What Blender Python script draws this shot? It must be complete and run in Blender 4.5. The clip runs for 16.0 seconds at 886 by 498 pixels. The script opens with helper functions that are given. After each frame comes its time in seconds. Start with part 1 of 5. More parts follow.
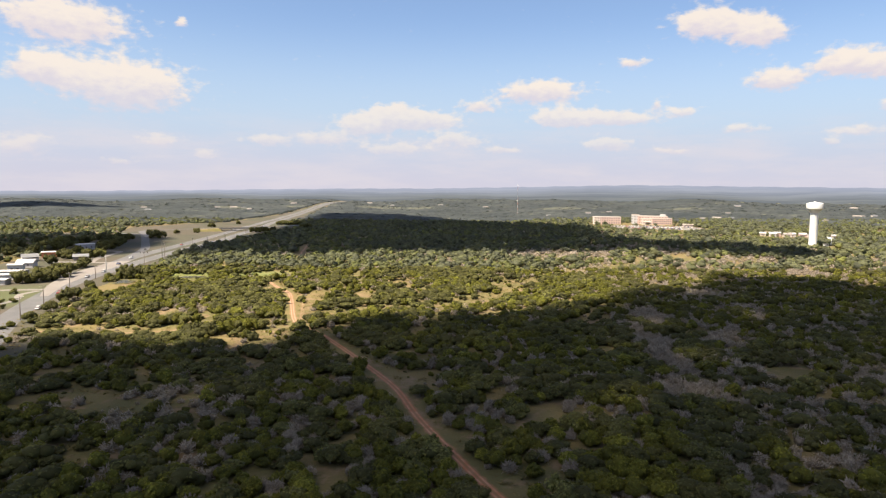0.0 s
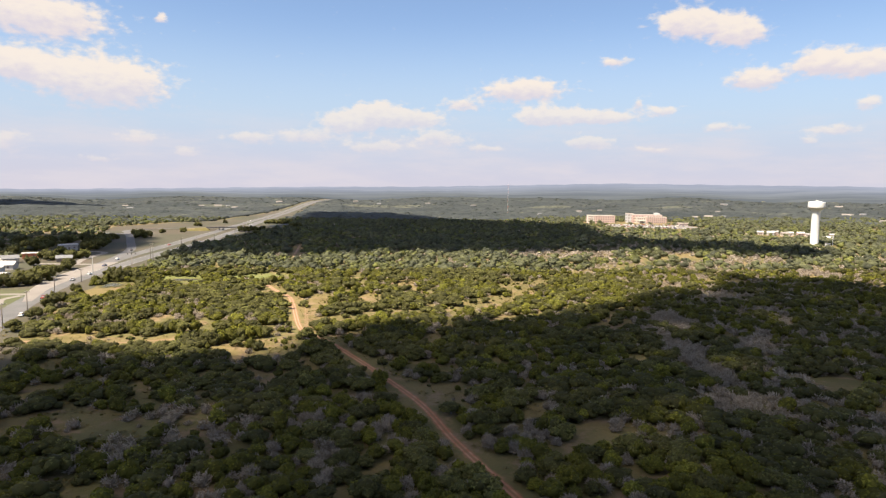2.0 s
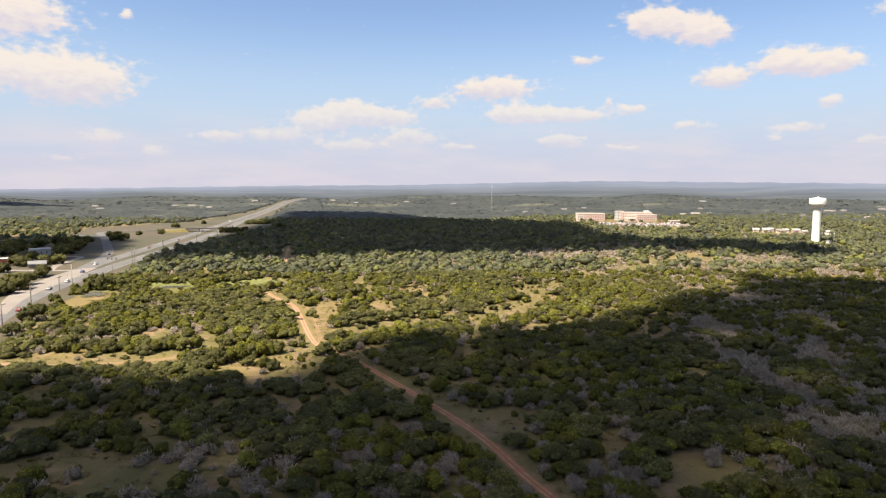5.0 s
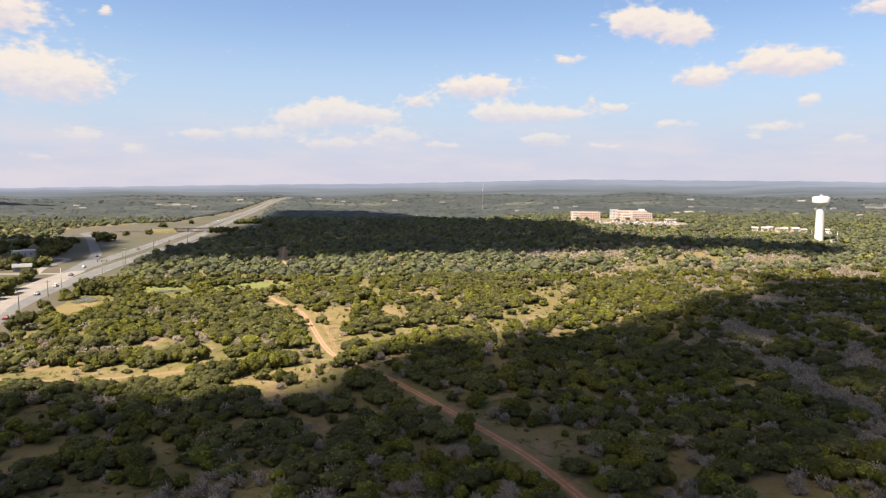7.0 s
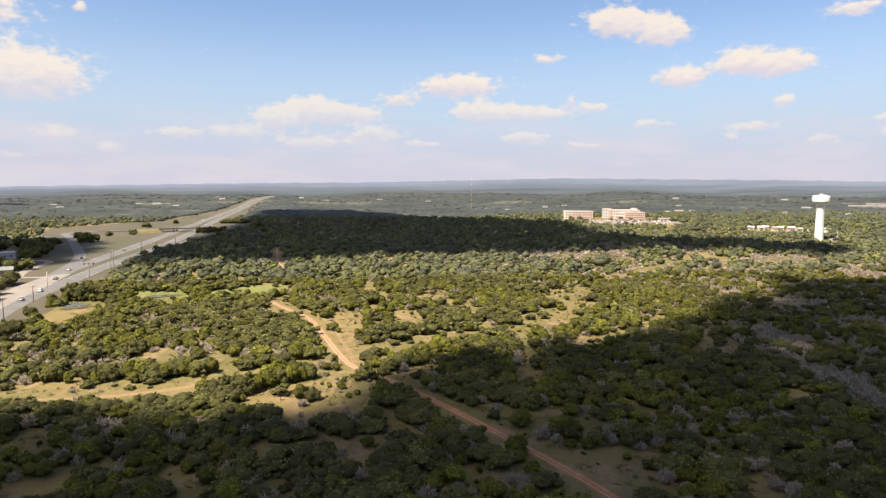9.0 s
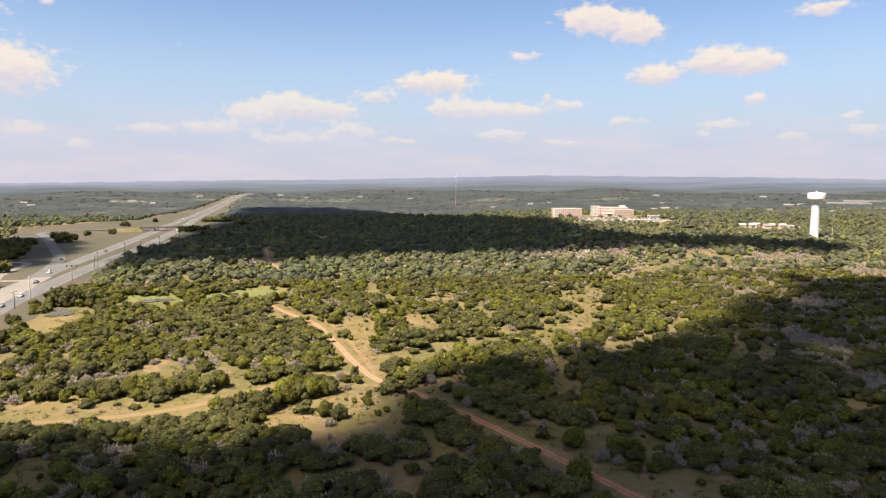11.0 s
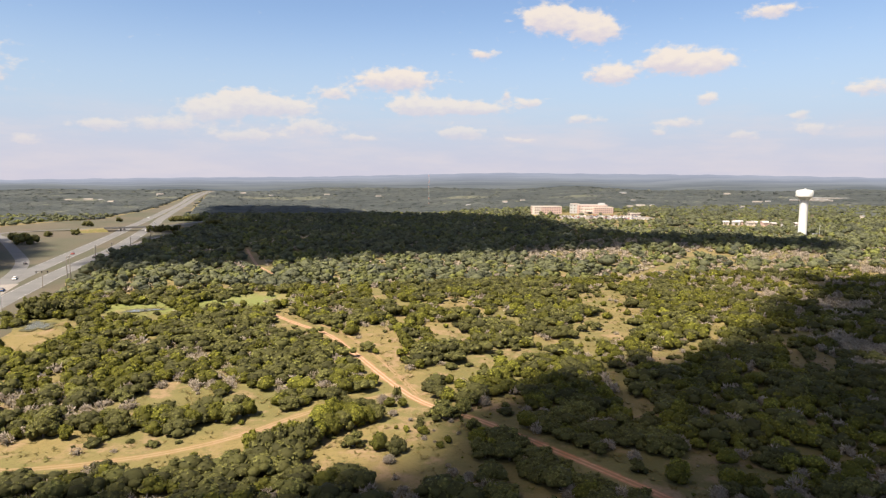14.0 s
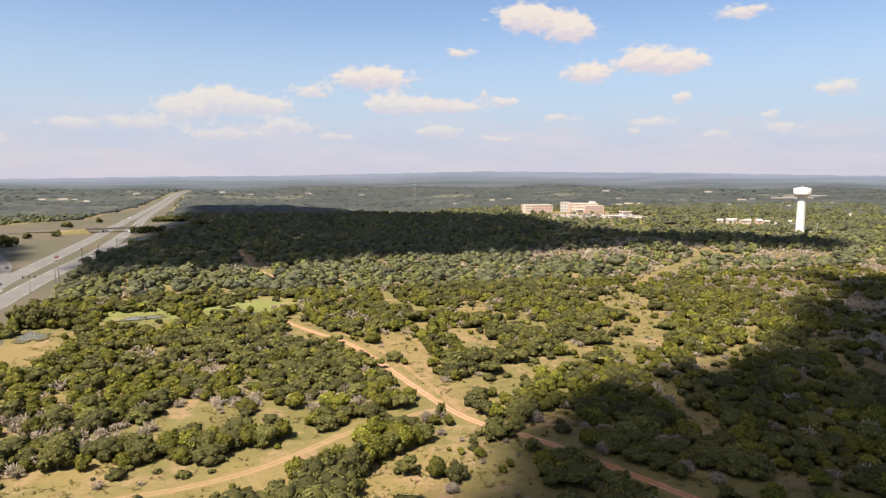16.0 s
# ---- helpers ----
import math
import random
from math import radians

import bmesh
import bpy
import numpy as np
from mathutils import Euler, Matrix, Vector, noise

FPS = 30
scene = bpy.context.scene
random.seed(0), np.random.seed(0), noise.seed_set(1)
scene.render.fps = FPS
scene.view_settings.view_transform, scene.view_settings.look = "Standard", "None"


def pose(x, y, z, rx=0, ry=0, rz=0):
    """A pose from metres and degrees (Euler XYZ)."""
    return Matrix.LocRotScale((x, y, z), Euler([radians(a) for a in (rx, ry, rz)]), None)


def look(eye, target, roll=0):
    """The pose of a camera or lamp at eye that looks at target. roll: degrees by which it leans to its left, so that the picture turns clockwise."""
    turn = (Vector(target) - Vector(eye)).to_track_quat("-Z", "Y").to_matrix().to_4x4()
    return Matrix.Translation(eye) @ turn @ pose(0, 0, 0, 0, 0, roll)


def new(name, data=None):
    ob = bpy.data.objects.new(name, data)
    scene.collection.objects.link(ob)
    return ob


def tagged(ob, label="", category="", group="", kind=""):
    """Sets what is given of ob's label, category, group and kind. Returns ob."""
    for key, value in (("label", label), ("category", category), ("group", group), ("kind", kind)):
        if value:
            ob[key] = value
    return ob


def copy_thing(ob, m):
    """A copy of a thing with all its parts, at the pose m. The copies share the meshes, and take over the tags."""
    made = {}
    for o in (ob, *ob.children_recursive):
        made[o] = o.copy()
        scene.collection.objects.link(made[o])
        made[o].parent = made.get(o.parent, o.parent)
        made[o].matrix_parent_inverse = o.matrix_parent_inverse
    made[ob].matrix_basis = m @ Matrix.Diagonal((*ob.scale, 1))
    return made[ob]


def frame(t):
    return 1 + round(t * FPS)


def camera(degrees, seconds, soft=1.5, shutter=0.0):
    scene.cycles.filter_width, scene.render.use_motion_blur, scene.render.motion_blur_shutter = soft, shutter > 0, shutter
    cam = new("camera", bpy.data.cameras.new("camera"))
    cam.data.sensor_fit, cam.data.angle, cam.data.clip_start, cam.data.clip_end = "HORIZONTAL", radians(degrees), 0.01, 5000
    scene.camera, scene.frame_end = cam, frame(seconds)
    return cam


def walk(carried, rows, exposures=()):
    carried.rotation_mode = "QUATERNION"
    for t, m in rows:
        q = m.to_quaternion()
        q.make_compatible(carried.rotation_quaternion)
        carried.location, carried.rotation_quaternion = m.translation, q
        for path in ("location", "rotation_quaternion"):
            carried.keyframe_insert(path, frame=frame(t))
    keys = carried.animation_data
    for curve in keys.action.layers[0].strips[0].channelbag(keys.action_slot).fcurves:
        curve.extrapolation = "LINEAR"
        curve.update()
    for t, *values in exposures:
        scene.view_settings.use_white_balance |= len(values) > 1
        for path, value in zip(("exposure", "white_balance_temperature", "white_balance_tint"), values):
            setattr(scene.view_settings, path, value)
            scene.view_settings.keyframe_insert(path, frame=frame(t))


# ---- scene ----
cam = camera(69.2, 16.0, 1.25)
METRES, EYE, TILT, LEAN, TURN = 163.5, 60.0, 1.15, 0.0, -0.8
ROWS = [
    (0.0, 0.0, 0.0, 0.0, 0.07, -6.41, -0.59),
    (0.5, -0.0194, 0.0237, -0.0004, -0.13, -6.49, -0.7),
    (1.0, -0.0388, 0.048, -0.0011, -0.48, -6.55, -0.76),
    (1.5, -0.0581, 0.0725, -0.0017, -1.0, -6.49, -0.7),
    (2.0, -0.0775, 0.0965, -0.0023, -1.41, -6.55, -0.67),
    (2.5, -0.0968, 0.1202, -0.0032, -1.84, -6.54, -0.61),
    (3.0, -0.1162, 0.1444, -0.0042, -2.33, -6.53, -0.52),
    (5.5, -0.2147, 0.266, -0.0071, -4.14, -6.73, -0.42),
    (6.0, -0.2329, 0.2886, -0.0075, -4.46, -6.77, -0.39),
    (6.5, -0.2528, 0.3128, -0.0082, -4.85, -6.81, -0.38),
    (7.0, -0.2725, 0.3371, -0.0089, -5.26, -6.8, -0.41),
    (7.5, -0.2923, 0.3613, -0.0098, -5.67, -6.85, -0.4),
    (8.0, -0.312, 0.3856, -0.0105, -6.15, -6.87, -0.41),
    (8.5, -0.3317, 0.4099, -0.0114, -6.55, -6.87, -0.43),
    (11.0, -0.4302, 0.5311, -0.0135, -9.03, -7.13, -0.5),
    (11.5, -0.4498, 0.5558, -0.0137, -9.62, -7.2, -0.45),
    (12.0, -0.4698, 0.5804, -0.0143, -10.34, -7.19, -0.53),
    (12.5, -0.4898, 0.6052, -0.0149, -10.94, -7.29, -0.5),
    (13.0, -0.51, 0.6293, -0.0158, -11.48, -7.27, -0.52),
    (13.5, -0.5299, 0.6539, -0.0168, -11.99, -7.29, -0.54),
    (14.0, -0.55, 0.6783, -0.0173, -12.51, -7.33, -0.59),
    (14.5, -0.5697, 0.7028, -0.018, -12.98, -7.33, -0.61),
    (15.0, -0.5892, 0.7272, -0.019, -13.45, -7.37, -0.53),
    (15.5, -0.6088, 0.752, -0.0199, -13.99, -7.33, -0.52),
    (16.0, -0.6289, 0.7771, -0.0207, -14.49, -7.43, -0.51),
]
walk(cam, [(t, pose(0, 0, EYE, TILT, LEAN, TURN) @ pose(METRES * x, METRES * y, METRES * z, 90 + pitch, roll, yaw)) for t, x, y, z, yaw, pitch, roll in ROWS], ((0.0, 1.45), (9.0, 1.44), (16.0, 1.37)))

# ---- world, sun ----
SUN_ELEV, SUN_AZ = 57.0, -124.0  # degrees; azimuth clockwise from +y
SUN = Vector((math.sin(radians(SUN_AZ)) * math.cos(radians(SUN_ELEV)), math.cos(radians(SUN_AZ)) * math.cos(radians(SUN_ELEV)), math.sin(radians(SUN_ELEV))))

lamp = bpy.data.lights.new("sun", "SUN")
lamp.energy, lamp.angle, lamp.color = 5.0, radians(0.9), (1.0, 0.90, 0.74)
new("sun", lamp).matrix_world = look(SUN * 100, (0, 0, 0))


class Nodes:
    """Short hand for node trees."""

    def __init__(self, tree):
        self.t = tree
        tree.nodes.clear()

    def add(self, kind, ins=None):
        n = self.t.nodes.new(kind)
        for k, v in (ins or {}).items():
            self.put(n.inputs[k], v)
        return n

    def put(self, socket, v):
        if isinstance(v, bpy.types.NodeSocket):
            self.t.links.new(v, socket)
        else:
            socket.default_value = v

    def math(self, op, a, b=0.0, c=0.0):
        n = self.add("ShaderNodeMath")
        n.operation = op
        for s, v in zip(n.inputs, (a, b, c)):
            self.put(s, v)
        return n.outputs[0]

    def vec(self, op, a, b=(0, 0, 0), out=0):
        n = self.add("ShaderNodeVectorMath")
        n.operation = op
        self.put(n.inputs[0], a)
        self.put(n.inputs[1], b)
        return n.outputs[out]

    def noise(self, v, scale, detail=4.0, rough=0.55, out=0):
        return self.add("ShaderNodeTexNoise", {"Vector": v, "Scale": scale, "Detail": detail, "Roughness": rough}).outputs[out]

    def ramp(self, f, a, b, lo=0.0, hi=1.0):
        n = self.add("ShaderNodeMapRange", {"Value": f, "From Min": a, "From Max": b, "To Min": lo, "To Max": hi})
        n.interpolation_type = "SMOOTHSTEP"
        return n.outputs[0]

    def sep(self, v, i):
        return self.add("ShaderNodeSeparateXYZ", {0: v}).outputs[i]

    def tint(self):
        n = self.add("ShaderNodeAttribute")
        n.attribute_name = "tint"
        return n.outputs["Fac"]

    def mix(self, f, a, b):
        n = self.add("ShaderNodeMix")
        n.data_type = "RGBA"
        self.put(n.inputs[0], f)
        self.put(n.inputs[6], a)
        self.put(n.inputs[7], b)
        return n.outputs[2]


def rgb(r, g, b):
    return (r, g, b, 1.0)


# azimuth, elevation, half width, half height of the fair-weather clouds, in degrees
CLOUDS_FULL = [
    (-29.2, 12.3, 4.6, 1.6), (-25.3, 8.0, 4.9, 2.1), (-30.7, 8.7, 2.1, 1.2), (-3.5, 6.6, 2.0, 0.9), (-6.0, 5.6, 2.7, 1.0), (-0.6, 6.0, 3.0, 0.8), (9.1, 8.5, 3.7, 1.0), (11.1, 6.3, 2.7, 0.9),
    (15.6, 6.2, 3.3, 0.6), (22.5, 13.5, 2.8, 1.2), (26.2, 12.5, 2.3, 1.2), (27.7, 8.9, 2.1, 0.9), (32.2, 9.8, 2.2, 1.1), (35.1, 9.4, 2.1, 1.0), (14.8, 4.0, 2.0, 0.6),
]
CLOUDS_THIN = [
    (-21.0, 13.0, 0.55, 0.4), (-22.8, 3.8, 1.7, 0.6), (-25.9, 2.1, 1.4, 0.3), (-19.3, 2.7, 1.2, 0.5), (-32.2, 3.1, 2.1, 1.0), (-14.5, 4.1, 2.1, 0.6), (-9.8, 4.4, 2.9, 0.7), (-3.6, 3.6, 3.5, 0.7),
    (2.0, 4.4, 3.0, 0.8), (3.8, 7.3, 2.0, 0.6), (20.9, 6.6, 1.5, 0.5), (18.8, 7.2, 0.6, 0.6), (16.6, 10.7, 1.6, 0.5), (25.4, 5.2, 2.1, 0.4), (33.2, 4.7, 2.2, 0.5), (31.5, 4.0, 0.9, 0.3),
    (35.2, 6.6, 1.0, 0.6), (5.9, 3.5, 2.0, 0.4), (20.1, 3.5, 1.8, 0.3), (41.9, 5.1, 1.0, 0.4), (42.9, 4.0, 1.4, 0.6), (38.0, 3.6, 1.7, 0.4), (46.3, 6.9, 2.1, 0.7), (39.5, 12.9, 2.3, 0.6),
]

world = bpy.data.worlds.new("sky")
scene.world = world
world.use_nodes = True
N = Nodes(world.node_tree)
way = N.add("ShaderNodeTexCoord").outputs["Generated"]
parts = N.add("ShaderNodeSeparateXYZ", {0: way}).outputs
azimuth = N.math("MULTIPLY", N.math("ARCTAN2", parts[0], parts[1]), 57.2958)
elevation = N.math("MULTIPLY", N.math("ARCSINE", parts[2]), 57.2958)
flat = N.add("ShaderNodeCombineXYZ", {0: azimuth, 1: elevation, 2: 0.0}).outputs[0]
swirl = N.vec("SUBTRACT", N.noise(N.vec("MULTIPLY", flat, (0.45, 0.8, 1)), 1.0, 6.0, 0.58, out=1), (0.5, 0.5, 0.5))
bent = N.vec("ADD", flat, N.vec("MULTIPLY", swirl, (2.0, 1.0, 0)))
body, rise = 0.0, 0.0
for az, el, w, h in CLOUDS_FULL + CLOUDS_THIN:
    off = N.vec("MULTIPLY", N.vec("SUBTRACT", bent, (az, el, 0)), (1 / w, 1 / h, 0))
    weight = N.math("MULTIPLY", N.math("POWER", 0.28, N.vec("DOT_PRODUCT", off, off, out=1)), 1.2 if (az, el, w, h) in CLOUDS_FULL else 0.76)
    body = N.math("ADD", body, weight)
    rise = N.math("MULTIPLY_ADD", weight, N.vec("DOT_PRODUCT", off, (0, 1, 0), out=1), rise)
height = N.math("DIVIDE", rise, N.math("ADD", body, 0.05))
fluff = N.math("SUBTRACT", N.noise(N.vec("MULTIPLY", flat, (0.8, 1.4, 1)), 1.3, 5.0, 0.52), 0.5)
thick = N.math("ADD", N.math("MINIMUM", body, 1.2), N.math("MULTIPLY", fluff, 1.15))
cover = N.math("MULTIPLY", N.ramp(thick, 0.16, 0.68, 0.0, 0.94), N.ramp(elevation, 1.5, 10.0, 0.40, 1.0))
# scattered clouds over the rest of the sky
rest = N.noise(N.vec("MULTIPLY", N.vec("DIVIDE", way, N.add("ShaderNodeCombineXYZ", {0: N.math("MAXIMUM", parts[2], 0.05), 1: N.math("MAXIMUM", parts[2], 0.05), 2: 1.0}).outputs[0]), (1, 1, 0)), 1.6, 5.0, 0.55)
overhead = N.math("MULTIPLY", N.ramp(rest, 0.46, 0.62, 0.0, 0.9), N.ramp(elevation, 19.0, 30.0))
veil = N.math("MULTIPLY", N.ramp(N.noise(N.vec("MULTIPLY", flat, (0.09, 0.45, 1)), 1.0, 6.0, 0.6), 0.38, 0.68, 0.0, 0.55), N.ramp(elevation, 7.5, 3.0))
sky = N.add("ShaderNodeTexSky")
sky.sky_type, sky.sun_disc, sky.sun_elevation, sky.sun_rotation = "NISHITA", False, radians(SUN_ELEV), radians(SUN_AZ)
sky.air_density, sky.dust_density, sky.ozone_density = 1.0, 1.0, 2.0
blue = N.vec("MULTIPLY", sky.outputs[0], (0.0905, 0.0905, 0.0955))
low = N.mix(N.ramp(elevation, -1.0, 7.0), rgb(0.374, 0.358, 0.412), rgb(0.314, 0.378, 0.466))
air = N.mix(N.ramp(elevation, 2.0, 15.0), low, blue)
air = N.mix(veil, air, rgb(0.44, 0.405, 0.425))
air = N.mix(overhead, air, rgb(0.235, 0.203, 0.195))
lit = N.ramp(N.math("ADD", height, N.math("MULTIPLY", fluff, 1.6)), -0.75, 0.45)
cloud = N.mix(lit, rgb(0.425, 0.385, 0.415), rgb(0.545, 0.48, 0.42))
back = N.add("ShaderNodeBackground", {"Color": N.mix(cover, air, cloud), "Strength": 0.66})
N.add("ShaderNodeOutputWorld", {0: back.outputs[0]})


# ---- the lie of the land ----
def sm(a, b, x):
    t = np.clip((np.asarray(x, float) - a) / (b - a), 0, 1)
    return t * t * (3 - 2 * t)


RIM_AZ = [-180, -40, -30, -24, -8, 0, 17, 26, 35, 49, 70, 180]
RIM_EL = [0.2, -0.5, -0.5, -0.4, -0.08, 0.0, 0.46, 0.40, 0.35, 0.13, 0.1, 0.2]


def land(x, y):
    """Height of the ground."""
    x, y = np.asarray(x, float), np.asarray(y, float)
    z = np.interp(y, [-400, 0, 205, 261, 355, 490, 700, 1500], [-3, 0, 2.7, 3.5, 4.8, 6.0, 6.3, 7.0])
    z = z + 5 * sm(60, 330, x) * sm(330, 600, y) + 2.5 * sm(100, 250, x) * sm(650, 900, y)
    z = z + 0.35 * np.sin(x / 23.0 + 1.3) * np.sin(y / 31.0) + 0.03 * np.sin(x / 9.0) * np.sin(y / 11.0 + 2) * sm(120, 60, abs(x + 200))
    r, az = np.hypot(x, y), np.degrees(np.arctan2(x, y))
    swell = 5 * np.sin(az / 3.1 + r / 400) + 4 * np.sin(az / 1.7 + 1)
    rim = 60 + 4850 * np.tan(np.radians(np.interp(az, RIM_AZ, RIM_EL))) + 1.5 * np.sin(az * 1.9) + np.sin(az * 4.3)
    z = z + sm(1000, 2400, r) * (1 - sm(3000, 4850, r)) * swell
    f = sm(1800, 4850, r) ** 1.6
    return z * (1 - f) + rim * f


def at(x, y, up=0.0):
    return (x, y, float(land(x, y)) + up)


# ---- meshes ----
def mesh_of(name, verts, faces, smooth=False, tint=None):
    """A mesh from arrays of corners and of triangles or quads."""
    verts, faces = np.asarray(verts, np.float32), np.asarray(faces, np.int32)
    me, k = bpy.data.meshes.new(name), faces.shape[1]
    me.vertices.add(len(verts))
    me.vertices.foreach_set("co", verts.ravel())
    me.loops.add(faces.size)
    me.loops.foreach_set("vertex_index", faces.ravel())
    me.polygons.add(len(faces))
    me.polygons.foreach_set("loop_start", np.arange(0, faces.size, k, dtype=np.int32))
    me.polygons.foreach_set("use_smooth", np.full(len(faces), smooth))
    if tint is not None:
        me.attributes.new("tint", "FLOAT", "POINT").data.foreach_set("value", np.asarray(tint, np.float32))
    me.update(calc_edges=True)
    me.validate()
    return me


def thing(name, place=(0, 0, 0), turn=0.0, label="", category="", group="", kind=""):
    ob = new(name)
    ob.empty_display_size = 0.5
    ob.matrix_basis = pose(*place, 0, 0, turn)
    return tagged(ob, label, category, group, kind)


def part(name, data, material, parent=None, label=""):
    """One mesh object, from a mesh or a bmesh, under a thing or a part."""
    if isinstance(data, bmesh.types.BMesh):
        me = bpy.data.meshes.new(name)
        data.to_mesh(me)
        data.free()
        data = me
    if material and not data.materials:
        data.materials.append(material)
    ob = new(name, data)
    ob.parent = parent
    return tagged(ob, label)


def box(bm, x0, x1, y0, y1, z0, z1, bevel=0.0):
    made = bmesh.ops.create_cube(bm, size=1.0, matrix=Matrix.Translation(((x0 + x1) / 2, (y0 + y1) / 2, (z0 + z1) / 2)) @ Matrix.Diagonal((x1 - x0, y1 - y0, z1 - z0, 1)))
    if bevel:
        edges = list({e for v in made["verts"] for e in v.link_edges})
        bmesh.ops.bevel(bm, geom=edges, offset=bevel, segments=1, affect="EDGES")
    return bm


def solid(*boxes, bevel=0.0):
    bm = bmesh.new()
    for b in boxes:
        box(bm, *b, bevel=bevel)
    return bm


def lathe(profile, steps=32):
    """A turned body from (radius, height) pairs."""
    a = np.linspace(0, 2 * np.pi, steps, endpoint=False)
    v = [(r * math.cos(t), r * math.sin(t), z) for r, z in profile for t in a]
    f = [(i * steps + j, i * steps + (j + 1) % steps, (i + 1) * steps + (j + 1) % steps, (i + 1) * steps + j) for i in range(len(profile) - 1) for j in range(steps)]
    return mesh_of("lathe", v, f, smooth=True)


def resample(line, step):
    line = np.asarray(line, float)
    # Catmull-Rom through the points
    p = np.vstack([2 * line[0] - line[1], line, 2 * line[-1] - line[-2]])
    out = []
    for i in range(1, len(p) - 2):
        n = max(2, int(np.linalg.norm(p[i + 1] - p[i]) / step))
        t = np.linspace(0, 1, n, endpoint=False)[:, None]
        out.append(0.5 * (2 * p[i] + (p[i + 1] - p[i - 1]) * t + (2 * p[i - 1] - 5 * p[i] + 4 * p[i + 1] - p[i + 2]) * t**2 + (3 * p[i] - p[i - 1] - 3 * p[i + 1] + p[i + 2]) * t**3))
    return np.vstack(out + [line[-1:]])


def strip(name, line, widths, material, up=0.03, step=4.0, across=6, rise=None):
    """A ribbon that lies on the land along a line; its attribute tint runs from 0 to 1 across."""
    c = resample(line, step)
    t = np.gradient(c, axis=0)
    t /= np.linalg.norm(t, axis=1)[:, None]
    n = np.stack([t[:, 1], -t[:, 0]], 1)
    w = np.interp(np.linspace(0, 1, len(c)), np.linspace(0, 1, len(widths)), widths)
    u = np.linspace(0, 1, across + 1)
    xy = c[:, None, :] + n[:, None, :] * ((u - 0.5)[None, :, None] * w[:, None, None])
    z = land(xy[..., 0], xy[..., 1]) + up
    if rise is not None:
        z = np.broadcast_to((land(c[:, 0], c[:, 1]) + up + np.interp(np.linspace(0, 1, len(c)), np.linspace(0, 1, len(rise)), rise))[:, None], z.shape)
    v = np.concatenate([xy, z[..., None]], 2).reshape(-1, 3)
    k = across + 1
    f = [(i * k + j, i * k + j + 1, (i + 1) * k + j + 1, (i + 1) * k + j) for i in range(len(c) - 1) for j in range(across)]
    return part(name, mesh_of(name, v, f, True, np.tile(u, len(c))), material)


def gap_to(line, x, y):
    """Distance of points from a line of points."""
    c = resample(line, 3.0)
    best = np.full(np.shape(x), 1e9)
    for a, b in zip(c[:-1], c[1:]):
        d = b - a
        t = np.clip(((x - a[0]) * d[0] + (y - a[1]) * d[1]) / (d @ d), 0, 1)
        best = np.minimum(best, np.hypot(x - a[0] - t * d[0], y - a[1] - t * d[1]))
    return best


def inside(areas, x, y, swell=1.0, lean=0.02):
    """How deep points lie in the nearest of some ovals: above 0 inside."""
    best = np.full(np.shape(x), -9.0)
    for cx, cy, rx, ry, deg in areas:
        deep = lean * min(cy, 600)
        cy, ry = cy - deep * 0.8, ry + deep * 0.8
        c, s = math.cos(radians(deg)), math.sin(radians(deg))
        u, v = (x - cx) * c + (y - cy) * s, -(x - cx) * s + (y - cy) * c
        best = np.maximum(best, 1 - np.hypot(u / (rx * swell), v / (ry * swell)))
    return best


# ---- materials ----
def surface(name, build, rough=0.9, bump=0.0, bump_scale=20.0, metal=0.0, spec=0.3):
    m = bpy.data.materials.new(name)
    m.use_nodes = True
    k = Nodes(m.node_tree)
    p = k.add("ShaderNodeNewGeometry").outputs["Position"]
    ins = {"Base Color": build(k, p), "Roughness": rough, "Metallic": metal, "Specular IOR Level": spec}
    if bump:
        ins["Normal"] = k.add("ShaderNodeBump", {"Height": k.noise(p, bump_scale, 5.0), "Strength": 0.6, "Distance": bump}).outputs[0]
    shader = k.add("ShaderNodeBsdfPrincipled", ins)
    k.add("ShaderNodeOutputMaterial", {0: shader.outputs[0]})
    return m


def mottled(a, b, scale=1.0, fine=12.0):
    def build(k, p):
        f = k.math("ADD", k.math("MULTIPLY", k.noise(p, scale), 0.6), k.math("MULTIPLY", k.noise(p, fine), 0.4))
        return k.mix(k.ramp(f, 0.3, 0.7), rgb(*a), rgb(*b))
    return build


def meadow(k, p):
    """Dry grass, greener patches, bare tan soil and weeds."""
    big, mid, fine = k.noise(p, 0.022, 4.0), k.noise(p, 0.13, 5.0, 0.62), k.noise(p, 1.1, 5.0, 0.72)
    grass = k.mix(k.ramp(big, 0.40, 0.60), rgb(0.163, 0.121, 0.046), rgb(0.110, 0.096, 0.032))
    soil = k.mix(k.ramp(mid, 0.50, 0.66), grass, rgb(0.208, 0.138, 0.078))
    weed = k.mix(k.ramp(k.noise(k.vec("ADD", p, (31, 7, 0)), 0.22, 5.0, 0.7), 0.54, 0.66, 0.0, 0.6), soil, rgb(0.098, 0.092, 0.027))
    # lush grass in the damp hollow near the road
    hollow = k.vec("LENGTH", k.vec("MULTIPLY", k.vec("SUBTRACT", p, (-128, 404, 0)), (0.021, 0.046, 0.0)), out=1)
    lush = k.math("MULTIPLY", k.ramp(k.math("ADD", hollow, k.math("SUBTRACT", mid, 0.5)), 1.2, 0.6), 0.85)
    weed = k.mix(lush, weed, rgb(0.132, 0.150, 0.040))
    return k.mix(k.ramp(fine, 0.46, 0.68, 0.0, 0.55), weed, rgb(0.101, 0.080, 0.030))


